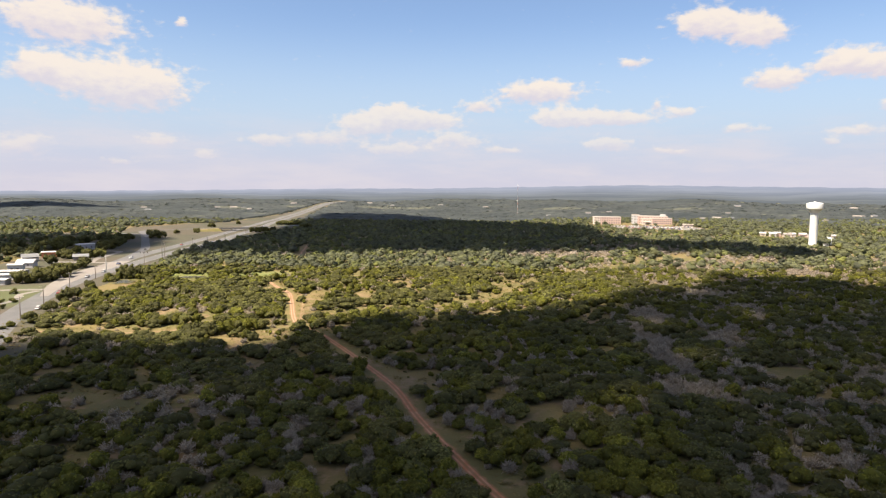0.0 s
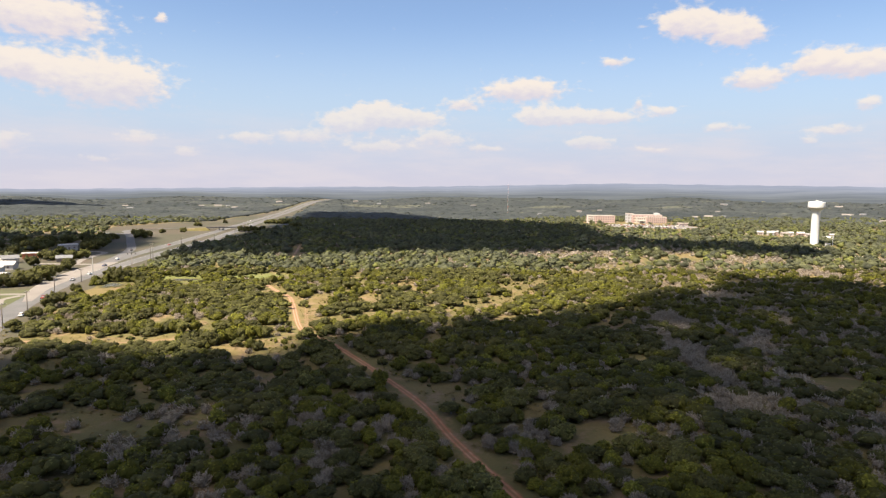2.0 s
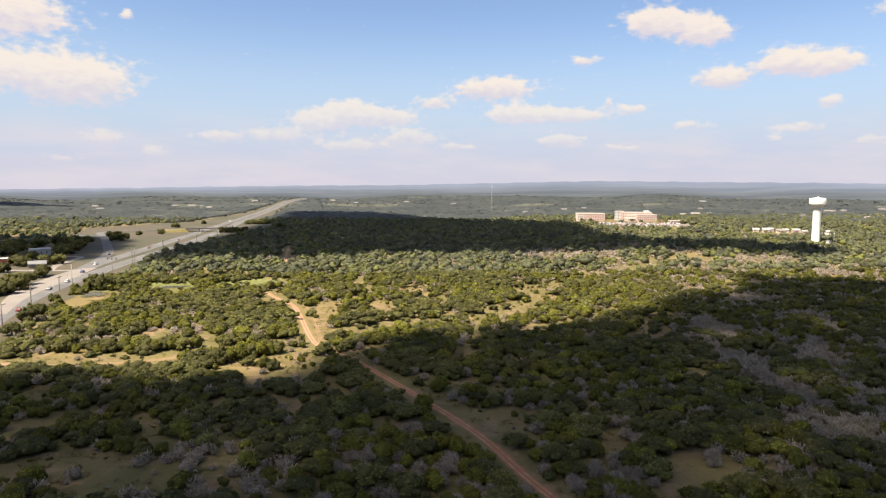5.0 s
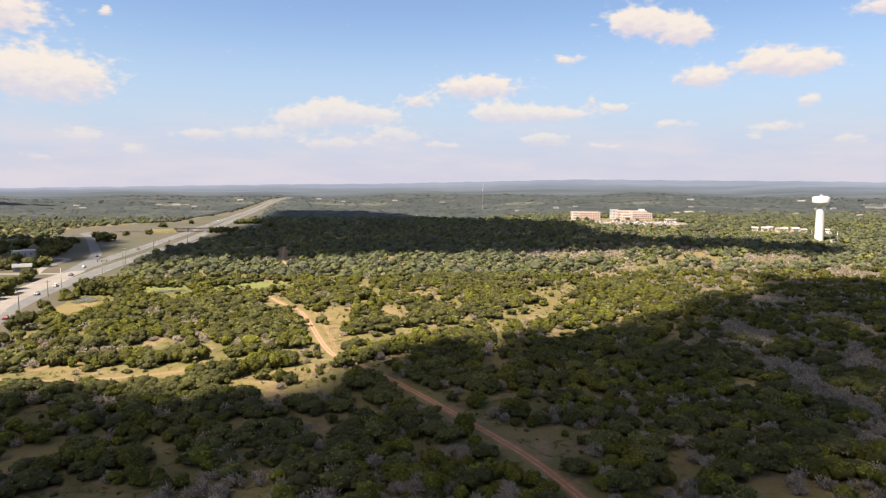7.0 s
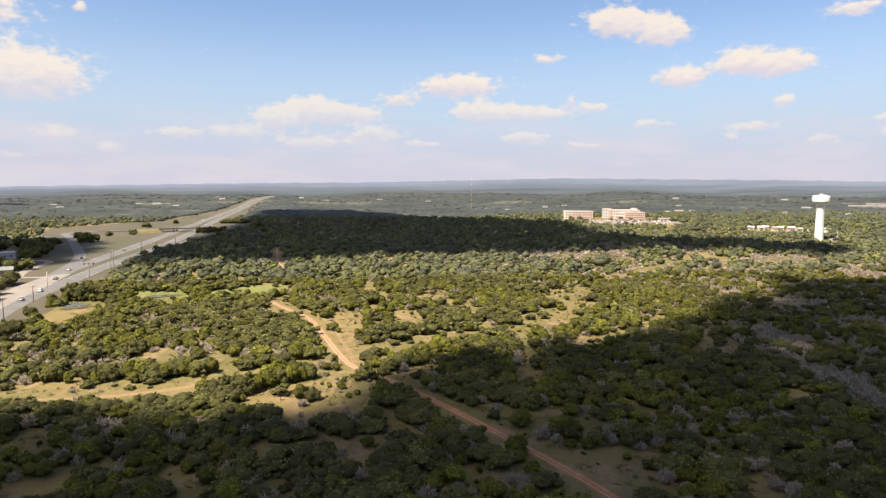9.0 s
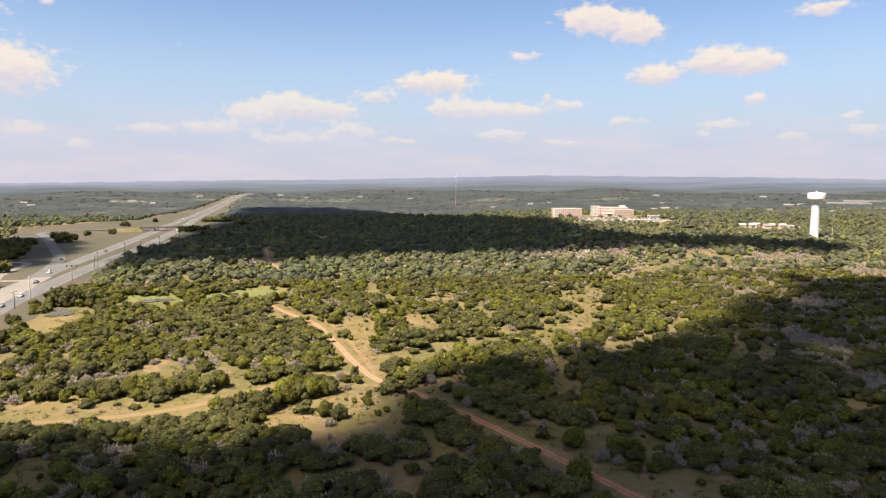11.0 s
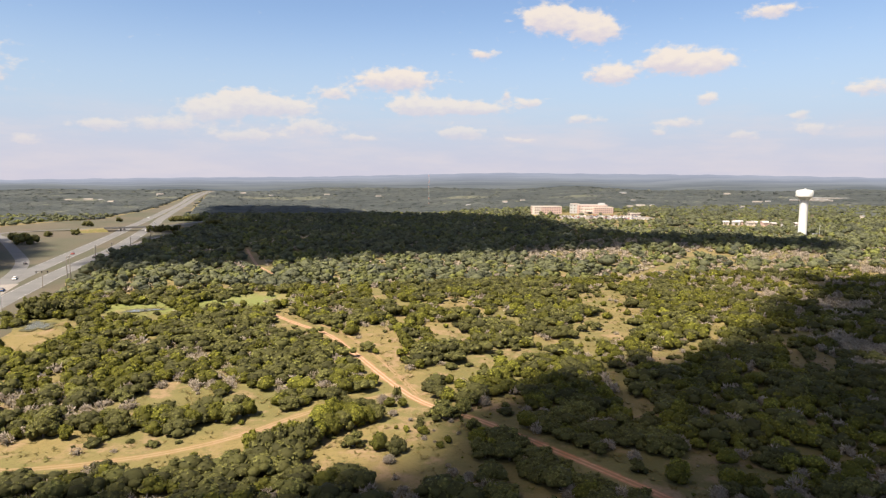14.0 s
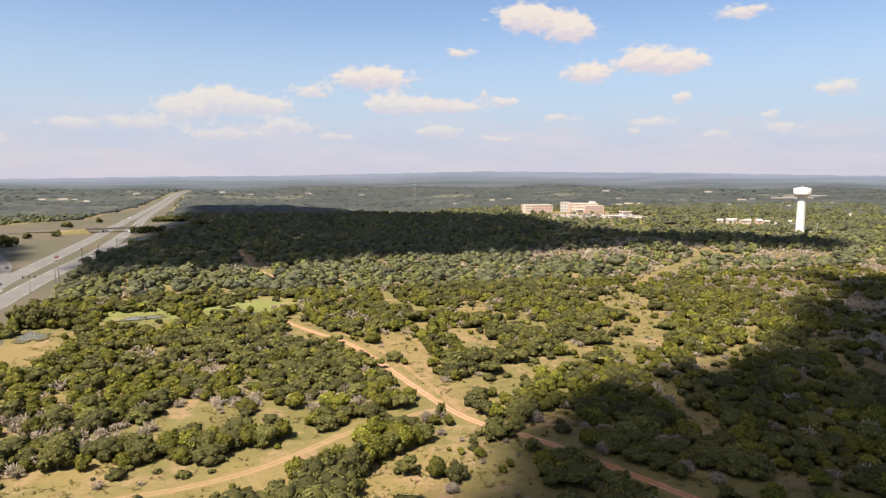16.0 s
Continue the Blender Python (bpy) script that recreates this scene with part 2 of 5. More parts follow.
def track_dirt(k, p, worn=1.0):
    """Two bare ruts in red-tan soil with grass along the middle and the sides."""
    u = k.tint()
    wob = k.math("MULTIPLY", k.math("SUBTRACT", k.noise(p, 0.35, 5.0, 0.65), 0.5), 0.55)
    off = k.math("ADD", k.math("ABSOLUTE", k.math("SUBTRACT", u, 0.5)), wob)
    soil = k.mix(k.ramp(k.noise(p, 0.5, 5.0), 0.35, 0.65), rgb(0.331, 0.137, 0.068), rgb(0.389, 0.209, 0.126))
    # soil painted redder on the shaded near slope, paler past the junction in sun
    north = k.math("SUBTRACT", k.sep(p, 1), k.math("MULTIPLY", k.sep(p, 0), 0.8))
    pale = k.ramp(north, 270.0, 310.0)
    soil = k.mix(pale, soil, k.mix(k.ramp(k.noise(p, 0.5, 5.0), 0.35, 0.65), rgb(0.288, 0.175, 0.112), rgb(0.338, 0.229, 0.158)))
    rut = k.math("ABSOLUTE", k.math("SUBTRACT", k.math("ABSOLUTE", k.math("SUBTRACT", u, 0.5)), 0.13))
    grass = meadow(k, p)
    soil = k.mix(k.ramp(rut, 0.03, 0.085, 0.0, 0.85), soil, k.mix(0.7, grass, rgb(0.259, 0.123, 0.061)))
    return k.mix(k.ramp(off, 0.18, 0.36, 1.0 - worn), soil, grass)


def foliage(name, dark, light, odd, own=False, thin=0.26, grain=2.6):
    """Leaves: tones from tree to tree and from clump to clump, some light passing through."""
    m = bpy.data.materials.new(name)
    m.use_nodes = True
    k = Nodes(m.node_tree)
    p = k.add("ShaderNodeNewGeometry").outputs["Position"]
    # tint: above one half leaf tips, below it the lobes behind them; within each half the tree's tone
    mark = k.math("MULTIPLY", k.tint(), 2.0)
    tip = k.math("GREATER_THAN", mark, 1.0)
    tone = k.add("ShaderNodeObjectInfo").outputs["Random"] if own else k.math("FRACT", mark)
    leaf = k.add("ShaderNodeNewGeometry").outputs["Random Per Island"]
    c = k.mix(tone, rgb(*dark), rgb(*light))
    c = k.mix(k.ramp(tone, 0.84, 0.92), c, rgb(*odd))
    c = k.mix(k.ramp(leaf, 0.45, 1.0, 0.0, 0.45), c, rgb(*[v * 1.28 for v in light]))
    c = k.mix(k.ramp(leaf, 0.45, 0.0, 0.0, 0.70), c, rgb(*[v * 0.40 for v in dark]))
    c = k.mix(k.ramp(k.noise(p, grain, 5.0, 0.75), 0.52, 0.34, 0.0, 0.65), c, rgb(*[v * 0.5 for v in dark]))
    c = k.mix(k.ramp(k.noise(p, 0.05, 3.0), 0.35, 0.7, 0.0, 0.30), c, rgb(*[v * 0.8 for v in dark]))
    # shade inside the crown is painted in: lobes behind the tips go darker
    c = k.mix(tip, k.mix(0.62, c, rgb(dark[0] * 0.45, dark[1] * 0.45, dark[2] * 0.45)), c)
    relief = k.add("ShaderNodeBump", {"Height": k.noise(p, grain, 5.0, 0.7), "Strength": 0.5, "Distance": 0.5 / grain}).outputs[0]
    top = k.add("ShaderNodeBsdfPrincipled", {"Base Color": c, "Roughness": 0.75, "Specular IOR Level": 0.15, "Normal": relief})
    through_leaf = k.add("ShaderNodeBsdfTranslucent", {"Color": k.mix(0.5, c, rgb(light[0] * 1.5, light[1] * 1.55, light[2]))})
    both = k.add("ShaderNodeMixShader", {0: thin, 1: top.outputs[0], 2: through_leaf.outputs[0]})
    k.add("ShaderNodeOutputMaterial", {0: both.outputs[0]})
    return m


MEADOW = surface("meadow", meadow, 0.95, 0.25, 1.2)
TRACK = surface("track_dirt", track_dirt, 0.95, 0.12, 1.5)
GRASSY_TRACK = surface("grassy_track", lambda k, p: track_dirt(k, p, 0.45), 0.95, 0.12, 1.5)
JUNIPER = ((0.074, 0.071, 0.015), (0.212, 0.203, 0.026), (0.258, 0.254, 0.036))
OAK = ((0.067, 0.064, 0.024), (0.172, 0.163, 0.046), (0.205, 0.199, 0.057))
TWIG = ((0.270, 0.220, 0.176), (0.350, 0.290, 0.232), (0.375, 0.315, 0.256))
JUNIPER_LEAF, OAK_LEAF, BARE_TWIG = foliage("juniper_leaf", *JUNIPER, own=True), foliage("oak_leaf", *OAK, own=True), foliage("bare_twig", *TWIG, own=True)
# copies for farther trees, with distance haze mixed into the leaf colours
HAZY_JUNIPER = foliage("hazy_juniper", (0.084, 0.088, 0.046), (0.158, 0.161, 0.046), (0.188, 0.196, 0.056))
HAZY_OAK = foliage("hazy_oak", (0.082, 0.086, 0.060), (0.142, 0.143, 0.066), (0.155, 0.158, 0.072))
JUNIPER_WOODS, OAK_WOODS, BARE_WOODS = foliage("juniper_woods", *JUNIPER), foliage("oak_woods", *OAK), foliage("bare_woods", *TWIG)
# farthest canopy: haze painted in as a greyer, bluer green
HAZY_WOODS = foliage("far_woods", (0.036, 0.043, 0.046), (0.104, 0.108, 0.096), (0.165, 0.160, 0.115), grain=0.075)
BARK = surface("bark", mottled((0.10, 0.08, 0.065), (0.20, 0.17, 0.14), 2.0, 20.0), 0.95, 0.03, 12.0)
ASPHALT = surface("asphalt", mottled((0.092, 0.087, 0.086), (0.138, 0.130, 0.126), 0.08, 3.0), 0.85, 0.01, 30.0)
CONCRETE = surface("concrete_road", mottled((0.175, 0.150, 0.132), (0.225, 0.198, 0.175), 0.06, 2.0), 0.85, 0.01, 30.0)
WHITE_PAINT = surface("white_paint", mottled((0.57, 0.555, 0.53), (0.63, 0.615, 0.59), 0.4, 5.0), 0.45)


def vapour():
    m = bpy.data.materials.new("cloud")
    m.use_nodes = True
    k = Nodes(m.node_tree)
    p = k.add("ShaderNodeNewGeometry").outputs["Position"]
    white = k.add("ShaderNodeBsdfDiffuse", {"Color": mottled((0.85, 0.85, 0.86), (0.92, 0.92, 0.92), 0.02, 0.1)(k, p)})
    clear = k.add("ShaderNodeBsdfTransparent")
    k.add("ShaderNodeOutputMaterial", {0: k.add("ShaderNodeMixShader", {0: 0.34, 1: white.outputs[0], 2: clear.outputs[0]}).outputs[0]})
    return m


CLOUD = vapour()
WORN_PAINT = surface("worn_paint", mottled((0.30, 0.29, 0.27), (0.45, 0.43, 0.40), 0.3, 2.0), 0.8)


VERGE_EDGE = ([100, 215, 268, 320, 390, 465, 520, 600, 690, 806, 930, 1006, 1292, 1732, 2199, 2900, 5000], [-130, -137, -165, -181, -193, -199, -204, -206, -199, -184, -186, -225, -254, -292, -330, -385, -500])
VERGE_WEST = ([100, 300, 470, 520, 600, 700, 850, 940, 1006, 1292, 1732, 2199, 2900, 5000], [-260, -300, -300, -305, -330, -350, -400, -360, -320, -318, -335, -362, -412, -560])

# ---- ground ----
def vnoise(x, y, scale, seed):
    """Smooth random numbers from 0 to 1 over the plan."""
    g = np.random.RandomState(seed).rand(128, 128)
    u, v = np.asarray(x) / scale, np.asarray(y) / scale
    i, j = np.floor(u).astype(int), np.floor(v).astype(int)
    fu, fv = u - i, v - j
    fu, fv = fu * fu * (3 - 2 * fu), fv * fv * (3 - 2 * fv)
    q = lambda a, b: g[a % 128, b % 128]
    return (q(i, j) * (1 - fu) + q(i + 1, j) * fu) * (1 - fv) + (q(i, j + 1) * (1 - fu) + q(i + 1, j + 1) * fu) * fv


def make_ground():
    ang = np.radians(np.concatenate([np.linspace(-60, 70, 391), np.linspace(74, 296, 38)]))
    rad = np.concatenate([[2.0], np.geomspace(30, 4860, 170)])
    a, r = np.meshgrid(ang, rad)
    x, y = r * np.sin(a), r * np.cos(a)
    v = np.stack([x, y, land(x, y)], 2).reshape(-1, 3)
    n, m = len(ang), len(rad)
    i, j = np.meshgrid(np.arange(m - 1), np.arange(n), indexing="ij")
    k = (j + 1) % n
    f = np.stack([i * n + j, (i + 1) * n + j, (i + 1) * n + k, i * n + k], 2).reshape(-1, 4)
    tagged(part("ground", mesh_of("ground", v, f, True), MEADOW), "rolling dry grassland under oak and juniper scrub", "ground", kind="structure")


make_ground()


def verge(k, p):
    """Mown roadside grass, olive and brown, with patches of red soil."""
    big, mid, fine = k.noise(p, 0.012, 4.0), k.noise(p, 0.05, 5.0, 0.6), k.noise(p, 0.9, 4.0, 0.7)
    grass = k.mix(k.ramp(big, 0.40, 0.62), rgb(0.082, 0.065, 0.045), rgb(0.057, 0.056, 0.033))
    c = k.mix(k.ramp(mid, 0.56, 0.78, 0.0, 0.45), grass, rgb(0.129, 0.083, 0.059))
    lawn = k.vec("LENGTH", k.vec("MULTIPLY", k.vec("SUBTRACT", p, (-218, 310, 0)), (0.045, 0.022, 0.0)), out=1)
    c = k.mix(k.ramp(k.math("ADD", lawn, k.math("SUBTRACT", mid, 0.5)), 1.2, 0.7, 0.0, 0.7), c, rgb(0.084, 0.096, 0.031))
    return k.mix(k.ramp(fine, 0.45, 0.70, 0.0, 0.5), c, rgb(0.066, 0.062, 0.034))


VERGE = surface("mown_verge", verge, 0.95, 0.1, 1.5)


def make_verge():
    ys, u = np.concatenate([np.arange(200, 1000, 6), np.geomspace(1000, 2800, 60)]), np.linspace(0, 1, 33)
    y, q = np.meshgrid(ys, u, indexing="ij")
    x = np.interp(y, *VERGE_WEST) * (1 - q) + (np.interp(y, *VERGE_EDGE) + 1.0) * q + 2.5 * np.sin(y / 7.0) * (q > 0.98)
    i, j = np.meshgrid(np.arange(len(ys) - 1), np.arange(32), indexing="ij")
    f = np.stack([i * 33 + j, i * 33 + j + 1, (i + 1) * 33 + j + 1, (i + 1) * 33 + j], 2).reshape(-1, 4)
    tagged(part("verge", mesh_of("verge", np.stack([x, y, land(x, y) + 0.05], 2).reshape(-1, 3), f, True), VERGE), "mown olive and brown grass verges of the highway", "grass", kind="structure")


make_verge()

# ---- tracks, highway ----
MAIN_TRACK = [(40, 60), (24, 95), (13, 118), (4, 140), (-4, 161), (-11, 183), (-23, 208), (-31, 224), (-40, 241), (-47, 253), (-55, 263), (-60, 274), (-65, 293), (-71, 318), (-77, 338), (-86, 354), (-96, 374)]
SIDE_TRACK = [(-61, 274), (-74, 270), (-85, 265), (-92, 260), (-100, 254), (-110, 249), (-122, 246), (-139, 245), (-160, 249)]
FAR_TRACK = [(-99, 482), (-104, 500), (-109, 520), (-115, 565), (-121, 614)]
GRASS_PATH = [(45, 388), (57, 398), (86, 421), (124, 454), (156, 478), (204, 523)]
LINK_PATH = [(-60, 281), (-46, 289), (-23, 296), (-2, 308), (13, 314)]
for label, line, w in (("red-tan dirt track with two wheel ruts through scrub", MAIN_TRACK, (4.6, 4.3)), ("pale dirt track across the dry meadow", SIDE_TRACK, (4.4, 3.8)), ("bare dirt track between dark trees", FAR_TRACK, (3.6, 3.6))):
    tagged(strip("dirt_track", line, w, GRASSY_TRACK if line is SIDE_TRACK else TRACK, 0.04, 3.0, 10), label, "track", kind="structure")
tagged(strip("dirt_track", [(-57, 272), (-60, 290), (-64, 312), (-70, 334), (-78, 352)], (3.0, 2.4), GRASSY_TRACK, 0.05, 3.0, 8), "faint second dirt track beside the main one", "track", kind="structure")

EAST_LANES = [(-158, 222), (-179, 268), (-190, 300), (-202, 348), (-209, 390), (-212, 430), (-213.5, 465), (-214.5, 524), (-216, 581), (-218, 643), (-223, 723), (-230, 797), (-239, 900), (-251, 1006), (-275, 1292), (-306, 1732), (-338, 2199), (-390, 2900)]
WEST_LANES = [(-199, 335), (-209, 365), (-218, 400), (-225, 436), (-229, 475), (-233, 541), (-237, 602), (-242, 682), (-249, 783), (-256, 851), (-266, 1004), (-289, 1292), (-320, 1732), (-352, 2199), (-404, 2900)]
RAMP = [(-230, 470), (-238, 512), (-254, 565), (-279, 622), (-307, 684), (-326, 722), (-350, 736), (-390, 741), (-460, 735)]
CROSS_ROAD = [(-314, 700), (-334, 742), (-350, 772), (-352, 795), (-338, 808), (-306, 811), (-272, 804), (-240, 807), (-212, 826), (-190, 872), (-166, 925), (-90, 965)]
SLIP_ROAD = [(-214, 600), (-208, 688), (-199, 741), (-192, 806), (-192, 880)]
tagged(strip("highway_lanes", EAST_LANES, (11, 11), ASPHALT, 0.10, 8.0, 4), "grey asphalt highway lanes with pale shoulders", "road", kind="structure")
tagged(strip("highway_lanes", WEST_LANES, (11, 11), ASPHALT, 0.09, 8.0, 4), "grey asphalt highway lanes with pale shoulders", "road", kind="structure")
tagged(strip("slip_road", RAMP, (8, 6.5), ASPHALT, 0.13, 5.0, 4), "curving asphalt slip road", "road", kind="structure")
tagged(strip("slip_road", SLIP_ROAD, (6, 6), CONCRETE, 0.12, 6.0, 4), "pale concrete slip road beside the trees", "road", kind="structure")
tagged(strip("highway_apron", [(-196, 322), (-210, 358), (-220, 400), (-225, 440), (-226, 472)], (4, 9, 14, 15, 8), CONCRETE, 0.118, 6.0, 6), "pale concrete turning area of the highway", "road", kind="structure")
tagged(strip("cross_road", CROSS_ROAD, (8, 8), ASPHALT, 0.12, 5.0, 4, rise=(0, 0, 0, 0.4, 1.6, 3.0, 3.55, 3.55, 3.3, 2.0, 0.8, 0)), "grey asphalt cross road that climbs to an overpass", "road", kind="structure")
tagged(strip("embankment", CROSS_ROAD[3:-1], (30, 30), MEADOW, -0.2, 5.0, 2), "grassy base of the overpass embankment", "ground", kind="structure")
for line, w, words in (([(-260, 330), (-221, 339), (-208, 340), (-202, 346)], 5, "pale gravel driveway"), ([(-230, 260), (-204, 303), (-210, 326), (-207, 336)], 3.5, "narrow pale concrete drive"), ([(-275, 458), (-244, 459), (-226, 461)], 5, "pale concrete entrance drive"), ([(-246, 461), (-252, 480), (-256, 505), (-262, 536), (-285, 545)], 5, "pale curved drive past the trees")):
    tagged(strip("driveway", line, (w, w), CONCRETE, 0.14, 4.0, 4), words, "driveway", kind="structure")


def lane_lines(line, offsets, dashed):
    """Painted lines along a carriageway, as one body."""
    c = resample(line[5:14], 6.0)
    t = np.gradient(c, axis=0)
    t /= np.linalg.norm(t, axis=1)[:, None]
    n = np.stack([t[:, 1], -t[:, 0]], 1)
    v, f = [], []
    for q in offsets:
        for i in range(len(c) - 1):
            if q in dashed and i % 2:
                continue
            k = len(v)
            for p, m in ((c[i], n[i]), (c[i + 1], n[i + 1])):
                for d in (-0.06, 0.06):
                    e = p + m * (q + d)
                    v.append((*e, float(land(*e)) + 0.125))
            f.append((k, k + 1, k + 3, k + 2))
    tagged(part("lane_marking", mesh_of("lane_marking", v, f), WORN_PAINT), "worn white lane lines on the highway", "road marking", kind="stuff")


lane_lines(EAST_LANES, (-4.6, 4.6), ())
lane_lines(WEST_LANES, (-4.6, 4.6), ())

# ---- where trees stand ----
# ovals of open grass: centre, half axes, turn
# small gaps in the near scrub
NEAR_GAPS = [
    (-78, 136, 2, 8, 28), (-57, 154, 2, 5, 19), (-24, 156, 3, 3, 7), (-88, 164, 10, 4, 27), (-65, 166, 2, 5, 20), (-78, 168, 6, 3, 24), (-110, 168, 4, 4, 32), (18, 177, 4, 5, -8),
    (-85, 189, 3, 4, 24), (-3, 190, 5, 5, -22), (-71, 191, 3, 3, 8), (-33, 193, 4, 3, -9), (-91, 195, 3, 6, 15), (-15, 196, 8, 4, -16), (0, 198, 9, 2, -21), (16, 198, 2, 6, -27),
    (-7, 205, 2, 4, -18), (-55, 207, 3, 3, 1), (-107, 210, 2, 3, 20), (-22, 210, 7, 5, -12),
]
# the dry meadow and the open ground south of the junction
MEADOWS = [
    (-2, 216, 4, 2, -45), (-49, 219, 2, 10, -2), (-127, 220, 5, 5, 25), (-12, 221, 5, 4, -40), (-23, 224, 6, 5, -36), (62, 230, 4, 5, -34), (-58, 233, 3, 3, 2), (-68, 234, 8, 5, -15),
    (-57, 237, 6, 7, -20),
]
# clearings round the junction
CLEARINGS = [
    (-82, 244, 7, 4, -8), (-113, 249, 13, 6, 6), (-67, 250, 13, 14, -13), (-6, 251, 3, 5, -14), (-6, 253, 5, 4, -35), (-134, 255, 16, 9, 14), (-47, 256, 8, 7, -21), (-95, 261, 11, 5, -2),
    (-36, 261, 7, 5, -5),
]
# clearings beyond the junction
GAPS = [
    (-99, 276, 8, 6, 0), (65, 276, 6, 9, -46), (-1, 276, 3, 16, -14), (70, 281, 7, 8, -29), (-119, 283, 11, 6, 7), (9, 286, 3, 8, -33), (-43, 290, 8, 4, -18), (26, 291, 6, 6, -37),
    (41, 299, 4, 7, -38), (-19, 302, 10, 5, -23), (-171, 305, 7, 7, 25), (78, 306, 3, 9, -29), (-151, 308, 3, 3, 15), (83, 308, 6, 8, -44),
]
# open ground towards the damp hollow
HOLLOWS = [
    (-8, 311, 5, 6, -25), (-9, 311, 3, 8, -10), (-60, 312, 5, 18, -11), (10, 315, 5, 16, -29), (63, 318, 3, 16, -39), (18, 329, 10, 10, -15), (-62, 338, 6, 10, -10), (-37, 340, 5, 7, -16),
    (36, 346, 10, 32, -31), (-90, 361, 7, 9, -2), (-6, 363, 2, 17, -21), (-174, 371, 9, 10, 16), (-21, 382, 7, 13, -17), (52, 385, 12, 20, -30), (-151, 395, 13, 9, 11), (-122, 401, 7, 7, 5),
    (-100, 412, 15, 12, 0), (-49, 415, 4, 13, -9),
]
PASTURES = [(-110, 1850, 130, 220, 2), (-400, 1800, 50, 100, 10), (-560, 1750, 45, 120, 16), (300, 1500, 60, 90, 0), (650, 1700, 70, 120, -20)]
BREAKS = [
    (193, 512, 14, 7, 35), (352, 590, 15, 13, 0), (332, 612, 14, 9, 0), (398, 606, 14, 9, 0), (-177, 362, 11, 9, 20), (-142, 386, 7, 6, 0), (352, 575, 8, 14, 0), (290, 925, 75, 32, 0), (290, 840, 62, 45, 0), (385, 700, 40, 12, 0), (-35, 330, 8, 5, 30), (-8, 350, 6, 5, 0),
    (-179, 369, 7, 10, 0), (-176, 356, 7, 9, 0), (-171, 345, 5, 8, 0), (22, 125, 8, 6, 0), (-100, 176, 14, 3, -2), (-67, 172, 5, 4, 0), (-74, 133, 3, 7, 0),
]
GREY = [(81, 256, 6, 22, -3), (86, 237, 8, 10, -4), (81, 212, 5, 24, -4), (70, 184, 5, 13, -4), (77, 178, 6, 11, -4), (112, 239, 6, 12, -4), (98, 284, 8, 12, 15), (108, 545, 62, 42, 0), (182, 592, 48, 26, 0), (200, 535, 18, 26, 0), (-2, 508, 16, 13, 0), (-87, 282, 7, 7, 0), (-126, 277, 10, 6, 0), (150, 345, 13, 15, 0), (50, 372, 10, 8, 0), (240, 480, 38, 22, 10), (248, 415, 16, 16, 0)]
GREY_MEADOW = [(-153, 288, 12, 15, 17), (-120, 289, 14, 8, 7), (-132, 274, 11, 6, 11), (-69, 376, 9, 11, -6), (-152, 287, 11, 24, 23), (-65, 231, 10, 10, 4), (-63, 202, 7, 6, 4), (-83, 224, 5, 6, 10), (-70, 166, 15, 17, 22), (-32, 156, 8, 14, 10), (11, 160, 8, 11, -6)]


def open_land(x, y):
    """How far points lie inside ground that is kept free of trees; above 0: free."""
    free = inside(NEAR_GAPS + MEADOWS + CLEARINGS + GAPS + HOLLOWS + BREAKS, x, y) * 10
    free = free + 5.0 * (vnoise(x, y, 6, 91) - 0.5) + 2.5 * (vnoise(x, y, 2.5, 92) - 0.5)
    for line, half in ((MAIN_TRACK, 4.3), (SIDE_TRACK, 4.0), (FAR_TRACK, 5.0), (GRASS_PATH, 4.2), (LINK_PATH, 4.5)):
        free = np.maximum(free, half - gap_to(line, x, y))
    edge, west = np.interp(y, *VERGE_EDGE), np.interp(y, *VERGE_WEST)
    return np.maximum(free, np.minimum(edge - x, x - west))


# ---- trees ----
def ico(level):
    bm = bmesh.new()
    bmesh.ops.create_icosphere(bm, subdivisions=level, radius=1.0)
    v = np.array([q.co[:] for q in bm.verts])
    f = np.array([[q.index for q in p.verts] for p in bm.faces])
    bm.free()
    return v, f


ICO = {1: ico(1), 2: ico(2)}


def join(pieces):
    v, f, n = [], [], 0
    for a, b in pieces:
        v.append(a)
        f.append(np.asarray(b) + n)
        n += len(a)
    return np.vstack(v), np.vstack(f)


